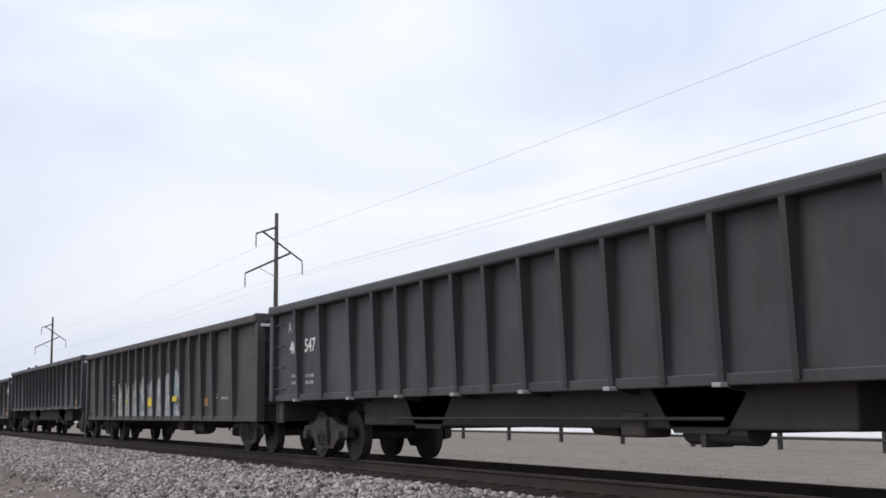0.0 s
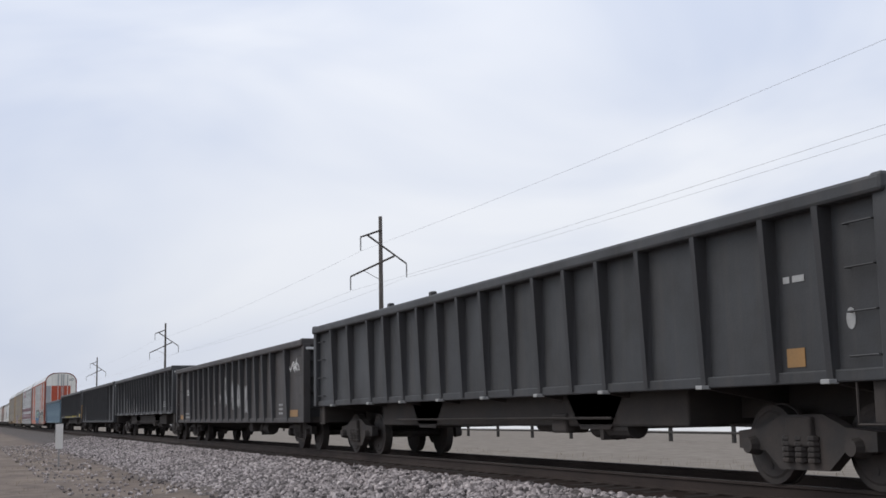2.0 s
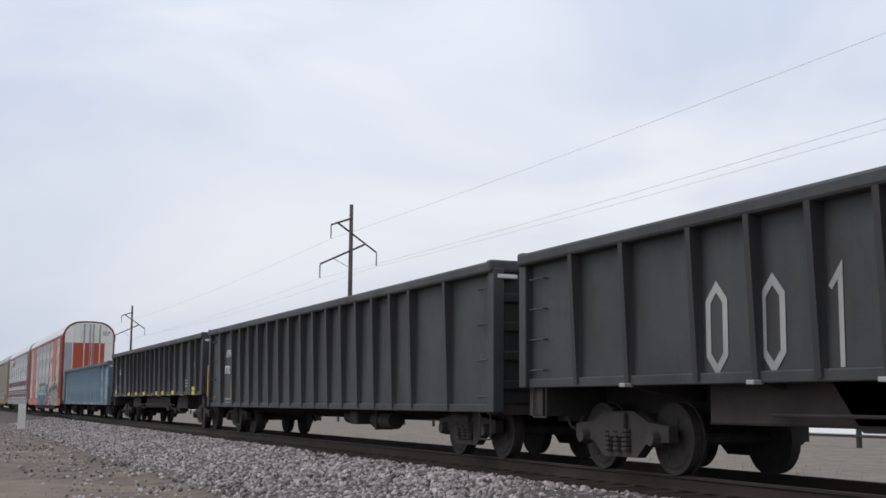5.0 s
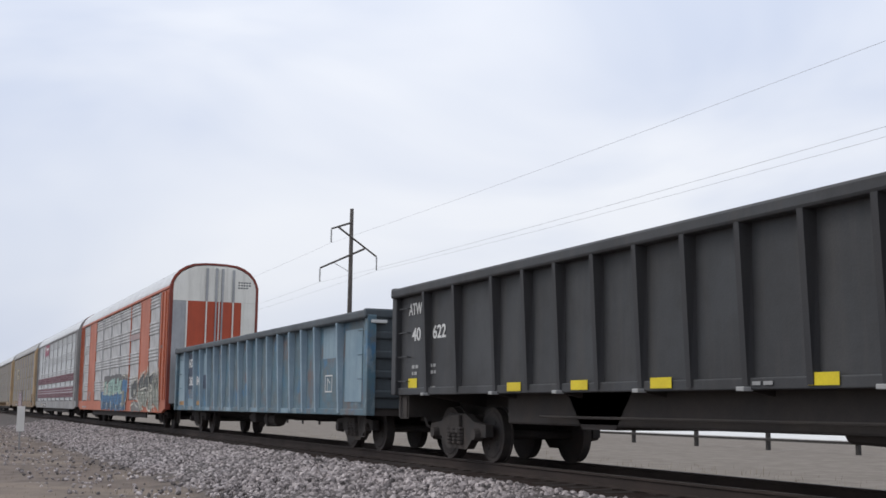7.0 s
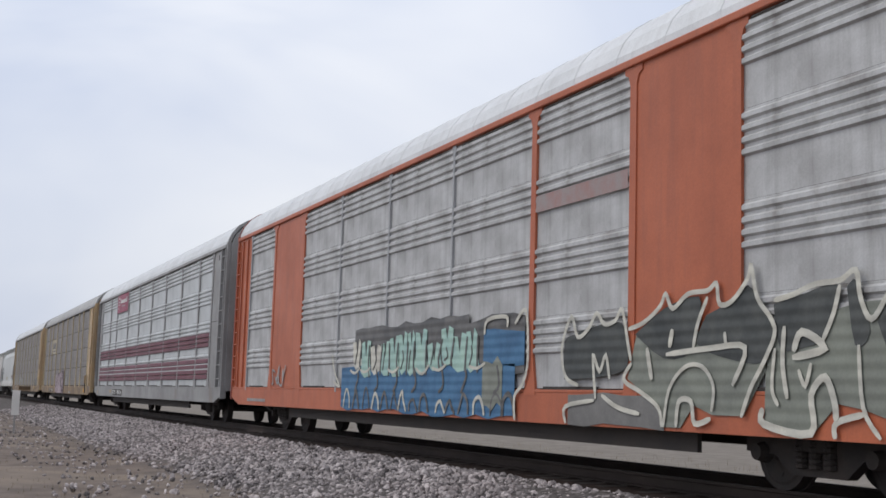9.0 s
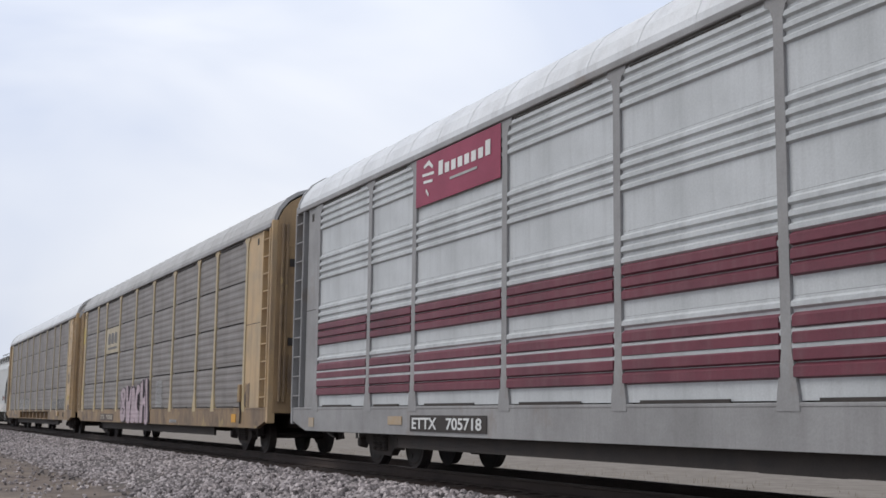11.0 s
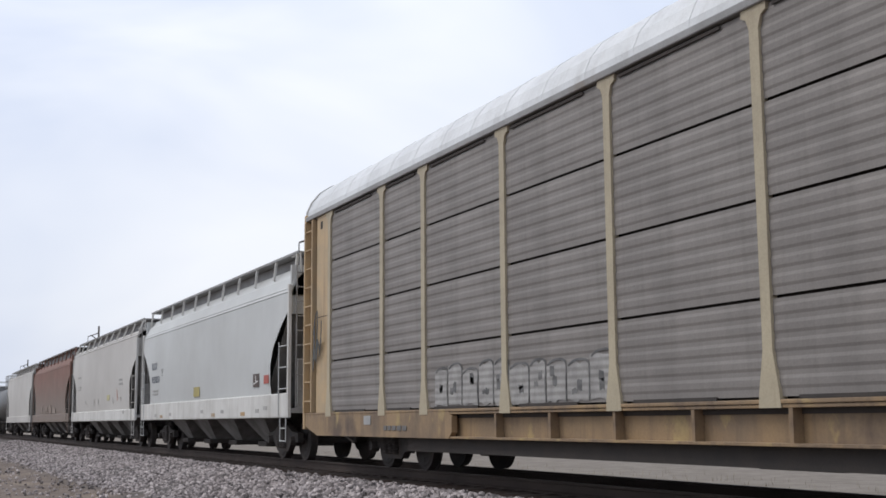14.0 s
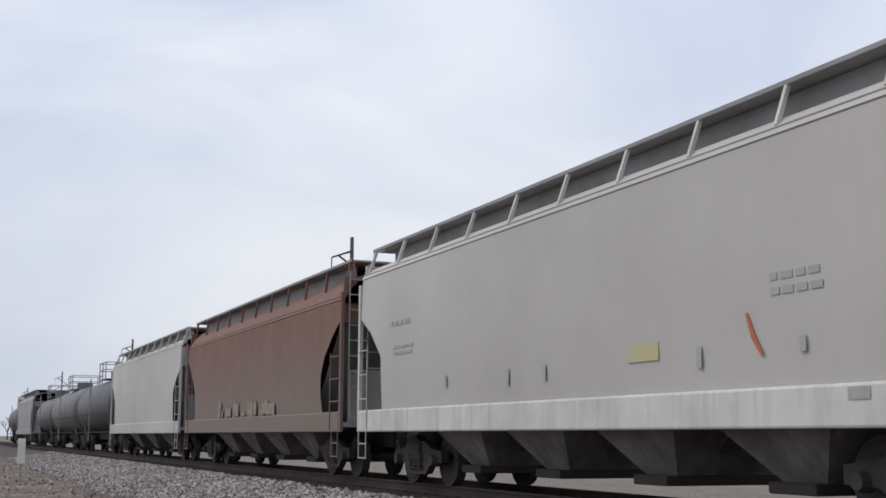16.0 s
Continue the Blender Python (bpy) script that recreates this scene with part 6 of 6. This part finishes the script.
for i in range(15):
    x = -17.7 + i * 0.53 + rnd.uniform(-0.12, 0.12)
    h = rnd.uniform(0.2, 0.42)
    strokes(r1, "spray_line", [smooth([(x, 0.66), (x + rnd.uniform(0, 0.14), 0.66 + h * 0.7), (x + 0.2, 0.66 + h), (x + rnd.uniform(0.24, 0.4), 0.66 + h * 0.6), (x + 0.4, 0.66)])],
            rnd.uniform(0.04, 0.08), PF - 0.022, M["g_smoke"] if i % 3 else M["g_white"])
    if i % 2:
        strokes(r1, "spray_line", [smooth([(x + 0.1, 1.0), (x + 0.3, 1.2 + rnd.uniform(-0.1, 0.1)), (x + 0.22, 1.42)])], 0.06, PF - 0.023, M["g_smoke"])
    if i in (1, 2, 5, 8, 9, 12):
        strokes(r1, "spray_line", [smooth([(x - 0.2, 1.42), (x + 0.1, 1.34 + rnd.uniform(-0.05, 0.05)), (x + 0.4, 1.46)])], 0.05, PF - 0.024, M["g_white"])
decal(r1, "spray_smudge", ragged(-11.0, -10.3, 0.8, 1.5, 9, 4, 0.08), PF - 0.021, M["g_olive"])
for q in ([(-18.55, 1.75), (-18.35, 1.4), (-18.0, 1.1), (-18.4, 1.2)], [(-9.9, 2.02), (-9.55, 2.2), (-9.46, 1.5), (-9.6, 1.15), (-9.86, 0.96), (-9.84, 0.62)], [(-10.95, 1.9), (-10.85, 2.12), (-10.2, 2.14), (-10.15, 1.98)]):
    strokes(r1, "spray_outline", [smooth(q)], 0.06, PF - 0.025, M["g_white"])
# second piece: grey-green fill, black upper shapes, cream outline
decal(r1, "spray_fill", ragged(-8.3, -6.0, 0.62, 1.0, 11, 5, 0.04), PF - 0.002, M["g_grey_flat"])
decal(r1, "spray_fill", [(-6.8, 1.2), (-6.05, 0.85), (-6.0, 0.64), (-5.66, 0.64), (-5.4, 0.9), (-5.05, 0.8), (-4.5, 0.8), (-4.1, 1.3), (-4.05, 1.7), (-6.6, 1.75)], PF - 0.003, M["g_olive"])
decal(r1, "spray_fill", [(-4.15, 0.72), (-3.42, 0.64), (-3.05, 0.95), (-2.7, 0.9), (-1.75, 0.66), (-1.7, 1.2), (-2.1, 1.9), (-2.7, 1.9), (-4.1, 1.7)], PF - 0.003, M["g_olive"])
for q in ([(-8.4, 1.2), (-8.4, 1.7), (-8.1, 1.8), (-7.6, 1.88), (-6.95, 1.9), (-6.78, 1.5), (-6.9, 1.3), (-7.6, 1.22)], [(-6.62, 1.74), (-6.0, 2.02), (-5.3, 2.12), (-5.32, 1.8), (-5.42, 1.5), (-6.0, 1.44)],
          [(-5.15, 1.9), (-4.8, 2.0), (-4.4, 2.18), (-4.1, 1.85), (-3.98, 1.6), (-4.15, 1.36), (-4.7, 1.4), (-5.32, 1.58)], [(-3.98, 1.95), (-3.5, 2.03), (-3.02, 2.08), (-3.2, 1.6), (-3.5, 1.5), (-3.88, 1.5)],
          [(-2.9, 2.05), (-2.76, 2.1), (-2.6, 1.62), (-2.8, 1.5)], [(-2.5, 1.7), (-2.3, 2.0), (-2.05, 2.2), (-1.95, 1.9), (-2.3, 1.4)]):
    decal(r1, "spray_shadow", smooth(q + [q[0]], 3)[:-1], PF - 0.011, M["g_black"])
OUTLINE = [
    [(-8.0, 1.12), (-8.35, 1.24), (-8.46, 1.63), (-8.21, 2.04), (-8.03, 1.76), (-7.74, 1.86), (-7.54, 2.05), (-7.34, 1.9), (-7.07, 1.93), (-6.91, 2.06), (-6.76, 1.62), (-6.69, 1.42)],
    [(-6.77, 1.81), (-6.41, 1.88), (-6.07, 2.05), (-5.95, 2.19), (-5.8, 2.01), (-5.49, 2.16), (-5.12, 2.17), (-4.95, 2.24), (-4.89, 2.01), (-4.66, 2.03), (-4.39, 2.25), (-4.33, 2.38), (-4.23, 2.04), (-4.0, 1.8), (-3.95, 1.63), (-4.13, 1.35), (-4.34, 1.09), (-4.5, 0.79)],
    [(-3.97, 1.99), (-3.67, 2.03), (-3.34, 2.11), (-2.99, 2.12), (-2.77, 2.2), (-2.71, 1.94), (-2.57, 1.73), (-2.35, 1.95), (-2.05, 2.3), (-2.1, 1.8), (-2.3, 1.55)],
    [(-2.3, 1.55), (-2.0, 1.2), (-1.75, 0.66)], [(-2.05, 2.3), (-1.8, 1.6), (-1.62, 0.66)], [(-2.99, 2.08), (-3.08, 1.81), (-3.24, 1.55)], [(-5.12, 2.1), (-5.3, 1.82), (-5.39, 1.54)],
    [(-6.02, 0.64), (-6.09, 0.86), (-6.47, 1.04), (-6.86, 1.19), (-6.69, 1.39)], [(-8.33, 0.62), (-8.34, 0.84), (-7.59, 0.93)],
    [(-7.55, 0.95), (-7.62, 1.5), (-7.45, 1.3), (-7.3, 1.5), (-7.2, 1.2)], [(-7.4, 1.0), (-7.0, 0.85), (-6.5, 0.78)]]
for q in OUTLINE:
    strokes(r1, "spray_outline", [smooth(q)], 0.058, PF - 0.019, M["g_white"])
INNER = [
    [(-5.98, 0.64), (-5.86, 1.08), (-5.54, 1.33), (-5.21, 1.33), (-5.0, 1.12), (-5.03, 0.84)], [(-5.72, 0.65), (-5.66, 0.94), (-5.42, 0.94), (-5.35, 0.7), (-5.05, 0.76)],
    [(-4.15, 0.89), (-4.13, 0.73), (-3.41, 0.66), (-3.4, 1.03), (-3.2, 1.2), (-3.07, 0.97), (-3.05, 0.79)], [(-2.74, 1.5), (-2.69, 0.92), (-2.47, 0.64)], [(-3.07, 0.62), (-3.05, 0.77), (-2.67, 0.86)],
    [(-3.68, 1.4), (-3.21, 1.48), (-3.53, 1.65), (-3.66, 1.46)], [(-3.59, 1.28), (-3.49, 1.12), (-3.4, 1.34)], [(-5.93, 1.48), (-5.06, 1.53), (-4.44, 1.52), (-4.66, 1.12)],
    [(-5.8, 1.77), (-5.86, 1.56)], [(-4.8, 1.7), (-4.77, 1.53)], [(-3.8, 1.72), (-3.83, 1.34), (-3.76, 0.99)], [(-6.34, 1.57), (-6.23, 1.19)], [(-3.95, 1.5), (-4.0, 1.1), (-3.9, 0.92)]]
for k, q in enumerate(INNER):
    strokes(r1, "spray_line", [smooth(q)], 0.05 + 0.015 * (k % 3), PF - 0.024, M["g_white"])
small_print(r1, -2.0, -1.5, 3.0, 3.2, -1.63, DW, 1, 30)
scrawl(r1, "spray_tag", -23.4, -22.2, 1.1, 1.6, -1.645, DW, 31, 0.05, 6)
plate(r1, "faded_red_band", -9.35, -6.85, 3.60, 3.84, -1.638, M["faded_red"])
small_print(r1, -25.8, -24.0, 0.7, 0.85, -1.637, DW, 1, 32)

# pale autorack: maroon ridges, the crimson sign, number plate on the sill
cols2 = (2.15, 4.10, 7.0, 9.95, 12.85, 15.8, 18.7, 21.9, 23.9, 26.72)
for a, b in zip(cols2, cols2[1:]):
    for z, n, step in ((1.29, 4, 0.162), (2.28, 3, 0.148)):
        for k in range(n):
            zz = z + k * step
            ridge = [(-1.60, zz), (-1.648, zz + 0.018), (-1.648, zz + step * 0.72), (-1.60, zz + step * 0.95)]
            part("maroon_ridge", bm_extrude(bmesh.new(), ridge, "x", -b + 0.1, -a - 0.1), M["maroon"], r2)
sign = plate(r2, "sign_panel", -21.82, -18.8, 4.32, 5.12, -1.648, M["crimson"], "crimson company sign")
strokes(r2, "sign_emblem", [[(-21.5, 4.95), (-21.3, 5.0), (-21.15, 4.9)], [(-21.55, 4.82), (-21.1, 4.8)], [(-21.5, 4.7), (-21.15, 4.68)], [(-21.4, 4.56), (-21.3, 4.46)]], 0.075, -1.656, WT)
for k in range(8):
    plate(r2, "sign_bar", -20.92 + k * 0.235, -20.76 + k * 0.235, 4.72, 4.88 if k not in (0, 7) else 4.95, -1.656, WT)
plate(r2, "sign_underline", -20.5, -19.55, 4.58, 4.62, -1.656, DW)
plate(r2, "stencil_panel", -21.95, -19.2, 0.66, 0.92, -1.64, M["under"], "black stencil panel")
fit_text("ETTX", -21.85, -20.9, 0.70, 0.88, -1.65, WT, r2)
fit_text("705718", -20.55, -19.35, 0.70, 0.88, -1.65, WT, r2)
plate(r2, "placard", -27.06, -26.75, 0.68, 0.86, -1.64, M["old_mark"])
plate(r2, "placard", -22.9, -22.3, 0.76, 0.9, -1.64, M["old_mark"])
for rack in (r3, r4):
    for z in (2.45, 4.24):
        part("door_hole", box(-0.246, -0.235, -1.24, -0.78, z, z + 0.18), M["under"], rack)
    part("door_hatch", box(-0.25, -0.225, -1.22, -0.6, 1.35, 2.25, bevel=0.01), M["rack_sill"], rack)
for k, (y, n) in enumerate(((5.42, 5), (5.32, 5), (5.22, 4))):
    for i in range(n):
        part("stencil_bar", box(-0.25, -0.246, 0.86 + i * 0.1, 0.93 + i * 0.1, y, y + 0.055), M["g_faint"], r1)
for y in (-1.42, -1.32):
    part("door_pipe", bm_tube(bmesh.new(), (-0.2, y, 1.2), (-0.2, y, 5.2), 0.035, 8), M["rack_sill"], r3)
    part("door_pipe", bm_tube(bmesh.new(), (-0.2, y, 1.2), (-0.2, y, 5.2), 0.035, 8), M["rack_sill"], r4)
# first weathered autorack: company plate as plain shapes, pink lettering shapes, number
plate(r3, "sign_panel", -21.55, -19.05, 3.14, 4.08, -1.622, M["rack_cream"], "cream company sign")
for k in range(3):
    x = -21.2 + k * 0.66
    decal(r3, "sign_shape", [(x, 3.5), (x + 0.5, 3.46), (x + 0.54, 3.62), (x + 0.5, 3.86), (x + 0.08, 3.9), (x - 0.02, 3.7)], -1.627, M["g_faint"])
plate(r3, "sign_underline", -21.15, -19.35, 3.28, 3.36, -1.627, M["g_faint"])
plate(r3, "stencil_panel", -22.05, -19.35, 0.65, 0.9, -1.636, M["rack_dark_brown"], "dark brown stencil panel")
fit_text("ETTX", -21.9, -21.1, 0.69, 0.86, -1.645, M["faint_print"], r3)
fit_text("710308", -20.8, -19.5, 0.69, 0.86, -1.645, M["faint_print"], r3)
plate(r3, "placard", -27.1, -26.76, 3.8, 4.5, -1.622, M["dull_yellow"], "worn yellow notice")
plate(r3, "placard", -27.05, -26.78, 1.66, 1.86, -1.622, M["dull_yellow"])
small_print(r3, -10.1, -9.2, 0.66, 0.84, -1.64, DW, 1, 38)
decal(r3, "scorch_mark", ragged(-2.3, -1.85, 1.1, 1.6, 41, 12, 0.07), -1.623, M["rack_sill"])
decal(r3, "scorch_mark", ragged(-2.28, -2.1, 1.12, 1.4, 42, 9, 0.05), -1.628, M["rack_dark_brown"])
part("chain_bracket", box(-2.62, -2.44, -1.70, -1.62, 1.2, 1.62, bevel=0.02), M["rack_sill"], r3)
part("tie_chain", bm_path(bmesh.new(), [(-2.5, -1.66, 1.2), (-2.42, -1.66, 0.95), (-2.46, -1.66, 0.7)], 0.025), M["under"], r3)
plate(r3, "placard", -3.3, -2.9, 0.72, 0.92, -1.64, M["old_yellow"], "orange-yellow placard")
PK = -1.660
LETTERS = (
    [(-17.8, 1.75), (-17.45, 1.92), (-17.0, 1.85), (-16.87, 1.55), (-17.05, 1.3), (-16.82, 1.0), (-17.0, 0.66), (-17.6, 0.64), (-17.85, 0.9), (-17.9, 1.3)],
    [(-16.9, 1.93), (-16.55, 1.97), (-16.35, 1.4), (-16.15, 1.9), (-15.85, 1.88), (-15.95, 1.2), (-16.0, 0.64), (-16.7, 0.64), (-16.78, 1.2)],
    [(-15.9, 0.64), (-15.82, 1.86), (-15.5, 1.9), (-15.25, 1.5), (-15.2, 0.64)],
    [(-15.15, 1.65), (-14.9, 1.98), (-14.5, 1.93), (-14.45, 1.68), (-14.8, 1.58), (-14.8, 1.12), (-14.46, 1.02), (-14.46, 0.64), (-15.1, 0.64), (-15.2, 1.1)],
    [(-14.4, 0.64), (-14.4, 2.0), (-14.0, 2.1), (-13.95, 1.55), (-13.7, 1.55), (-13.65, 2.12), (-13.3, 2.1), (-13.2, 1.5), (-13.05, 0.64), (-13.6, 0.64), (-13.65, 1.2), (-13.95, 1.2), (-13.98, 0.64)],
)
for k, q in enumerate(LETTERS):
    q = [(x, 0.64 + (z - 0.64) * 0.92) for x, z in q]
    body = smooth(q + [q[0]], 2)[:-1]
    decal(r3, "spray_shadow", [(x + 0.13, max(z - 0.02, 0.62)) for x, z in body], PK + 0.004 + 0.0006 * k, M["g_dark"])
    decal(r3, "spray_letter", body, PK - 0.004 - 0.0012 * k, M["g_pink"], "faded pink sprayed letter")
    strokes(r3, "spray_line", [smooth(q[1:-2], 3)], 0.035, PK - 0.016, M["g_dark"])
for q in ([(-17.45, 1.62), (-17.25, 1.55), (-17.3, 1.42)], [(-17.45, 1.1), (-17.2, 1.05), (-17.3, 0.9)], [(-17.86, 1.5), (-17.65, 1.3), (-17.84, 1.0)], [(-13.75, 1.9), (-13.5, 1.4), (-13.4, 0.7)]):
    strokes(r3, "spray_line", [smooth(q)], 0.05, PK - 0.018, M["g_dark"])
rnd = random.Random(17)
for k in range(19):
    z = 1.12 + k * 0.043
    a, b = rnd.uniform(0, 0.14), rnd.uniform(0, 0.14)
    decal(r3, "worn_patch", [(-12.35 + a, z), (-11.3 - b, z), (-11.32 - b, z + 0.022), (-12.33 + a, z + 0.022)], -1.620, DW)
# second weathered autorack
scrawl(r4, "spray_tag", -27.5, -26.95, 1.95, 3.1, -1.68, M["g_black"], 71, 0.05, 7)


def block_piece(car, x0, x1, z0, z1, fill, dark, seed):
    """A weathered piece of block letters, each with small dark counters and a dark edge."""
    rnd = random.Random(seed)
    x, k = x0, 0
    while x < x1 - 0.2:
        w = rnd.uniform(0.46, 0.68)
        zt = z1 + rnd.uniform(-0.06, 0.1)
        decal(car, "spray_letter", ragged(x, x + w * 0.93, z0, zt, seed * 10 + k, 5, 0.035), -1.6085 - 0.0006 * (k % 2), fill, t=0.0015)
        for j in range(2):
            xa, za = x + w * rnd.uniform(0.12, 0.55), z0 + (z1 - z0) * rnd.uniform(0.15, 0.65)
            decal(car, "spray_shadow", ragged(xa, xa + w * 0.22, za, za + rnd.uniform(0.06, 0.16), seed * 20 + 3 * k + j, 3, 0.02), -1.611, dark, t=0.0015)
        strokes(car, "spray_line", [smooth([(x + w * 0.95, z0), (x + w * rnd.uniform(0.88, 1.0), (z0 + z1) / 2), (x + w * 0.93, zt), (x + w * 0.4, zt + 0.03), (x + 0.03, zt - 0.04)])], 0.03, -1.6125, dark, t=0.0015)
        x += w
        k += 1


block_piece(r4, -5.25, -2.75, 1.12, 1.56, M["g_smoke"], M["g_chalk"], 77)
block_piece(r4, -7.1, -5.6, 1.1, 1.5, M["g_grey_flat"], M["g_chalk"], 78)
block_piece(r4, -21.4, -16.2, 1.12, 1.66, M["g_chalk"], M["g_smoke"], 73)
for x, z in ((-1.72, 4.5), (-1.9, 4.25)):
    part("panel_pad", box(x - 0.05, x + 0.05, -1.64, -1.61, z - 0.05, z + 0.05, bevel=0.01), M["rack_yellow"], r4)
plate(r4, "sill_hole", -3.12, -2.78, 0.72, 0.94, -1.634, M["under"])
part("sill_bracket", box(-4.8, -4.4, -1.70, -1.63, 0.78, 0.99, bevel=0.02), M["rack_yellow"], r4)
decal(r4, "scorch_mark", ragged(-1.75, -1.1, 1.08, 1.3, 79, 7, 0.05), -1.618, M["rack_dark_brown"])
plate(r4, "placard", -1.92, -1.55, 1.5, 1.7, -1.63, M["dull_yellow"])
scrawl(r4, "spray_tag", -1.95, -1.5, 2.1, 2.7, -1.63, M["g_faint"], 74, 0.04, 4)
strokes(r4, "door_frame", [[(-2.0, 3.27), (-1.48, 3.27), (-1.48, 3.56), (-2.0, 3.56), (-2.0, 3.27)]], 0.03, -1.63, M["rack_yellow"])
small_print(r4, -23.6, -22.5, 0.72, 0.88, -1.64, M["g_faint"], 1, 34)
plate(r4, "placard", -24.6, -24.25, 0.82, 0.98, -1.64, M["dull_white"])
# hoppers
HP = -1.591
DK = M["g_faint"]
BL = mat("blue_black_stencil", (0.11, 0.125, 0.15), (0.2, 0.21, 0.225), 0.6, stain=3, bump=0)
M["red_mark"] = mat("faded_red_placard", (0.42, 0.085, 0.065), (0.36, 0.1, 0.08), 0.6, bump=0)
FH = mat("faint_hopper_print", (0.35, 0.34, 0.325), (0.4, 0.385, 0.365), 0.6, stain=3, bump=0)
fit_text("KLRX", -15.69, -14.78, 2.64, 2.87, HP, BL, h1)
fit_text("935033", -15.66, -14.4, 2.20, 2.42, HP, BL, h1)
strokes(h1, "emblem", [[(-14.14, 2.62), (-13.82, 2.62), (-13.95, 2.48), (-14.14, 2.62)], [(-14.1, 2.42), (-13.85, 2.42)]], 0.03, HP, M["g_grey"])
plate(h1, "stencil_block", -2.96, -2.42, 1.72, 2.04, HP + 0.010, M["rack_dark_brown"])
strokes(h1, "stencil_mark", [[(-2.72, 2.0), (-2.7, 1.84), (-2.5, 1.86)], [(-2.9, 1.8), (-2.74, 1.82)]], 0.045, HP + 0.004, WT)
plate(h1, "placard", -2.01, -1.6, 1.78, 1.98, HP + 0.010, M["red_mark"], "red placard")
plate(h1, "placard", -9.4, -8.65, 1.62, 1.9, HP + 0.010, mat("faded_yellow_mark", (0.45, 0.38, 0.14), None, 0.6), "faded yellow placard")
for x in (-14.03, -7.04, -3.96):
    plate(h1, "placard", x, x + 0.4, 1.04, 1.13, -1.617, M["old_mark"])
for x, z in ((-14.9, 1.08), (-8.3, 1.14), (-6.0, 1.12), (-2.6, 1.1), (-1.9, 1.16), (-12.6, 1.1)):
    plate(h1, "stencil_block", x, x + 0.3, z, z + 0.09, -1.617, FH)
strokes(h2, "painted_stroke", [[(-4.05, 2.2), (-3.95, 1.95), (-3.8, 1.74)]], 0.07, HP, M["rack_orange"])
plate(h2, "placard", -6.5, -5.8, 1.8, 2.02, HP + 0.010, mat("chalky_yellow_mark", (0.48, 0.44, 0.2), (0.46, 0.44, 0.3), 0.6, stain=3), "chalky yellow placard")
small_print(h1, -15.5, -14.6, 1.8, 2.02, HP + 0.004, FH, 2, 39)
small_print(h2, -3.63, -2.8, 2.35, 2.66, HP, FH, 2, 35)
small_print(h2, -15.05, -14.05, 2.95, 3.12, HP, FH, 1, 36)
small_print(h2, -14.9, -13.85, 2.4, 2.62, HP, FH, 2, 37)
for x in (-10.0, -12.4, -8.8, -5.0, -3.2):
    plate(h2, "stencil_block", x, x + 0.1, 1.66 + 0.1 * (x % 1), 1.9, HP, FH)
plate(h2, "stencil_block", -2.5, -2.2, 1.24, 1.36, -1.617, FH)
rnd = random.Random(8)
x = -11.8
while x < -5.6:
    w, h = rnd.uniform(0.3, 0.9), rnd.uniform(0.08, 0.4)
    decal(h3, "dust_mark", ragged(x, x + w, 1.41, 1.46 + h, rnd.randrange(999), 7, 0.07), -1.598 - 0.002 * rnd.randrange(3), M["chalk"])
    x += w + rnd.choice((-0.1, 0.0, 0.06, 0.3))


def motions():
    """The whole train runs by at about 19 metres a second; every wheelset rolls on the rails."""
    times = [0.5 * i for i in range(33)]
    for car, u, wheels in CARS:
        walk(car, [(t, pose(u + run(t), YC, 0)) for t in times])
        for ws, x, r in wheels:
            walk(ws, [(i / 30, pose(x, 0, r, 0, math.degrees(run(i / 30) / r), 0)) for i in range(481)])


motions()
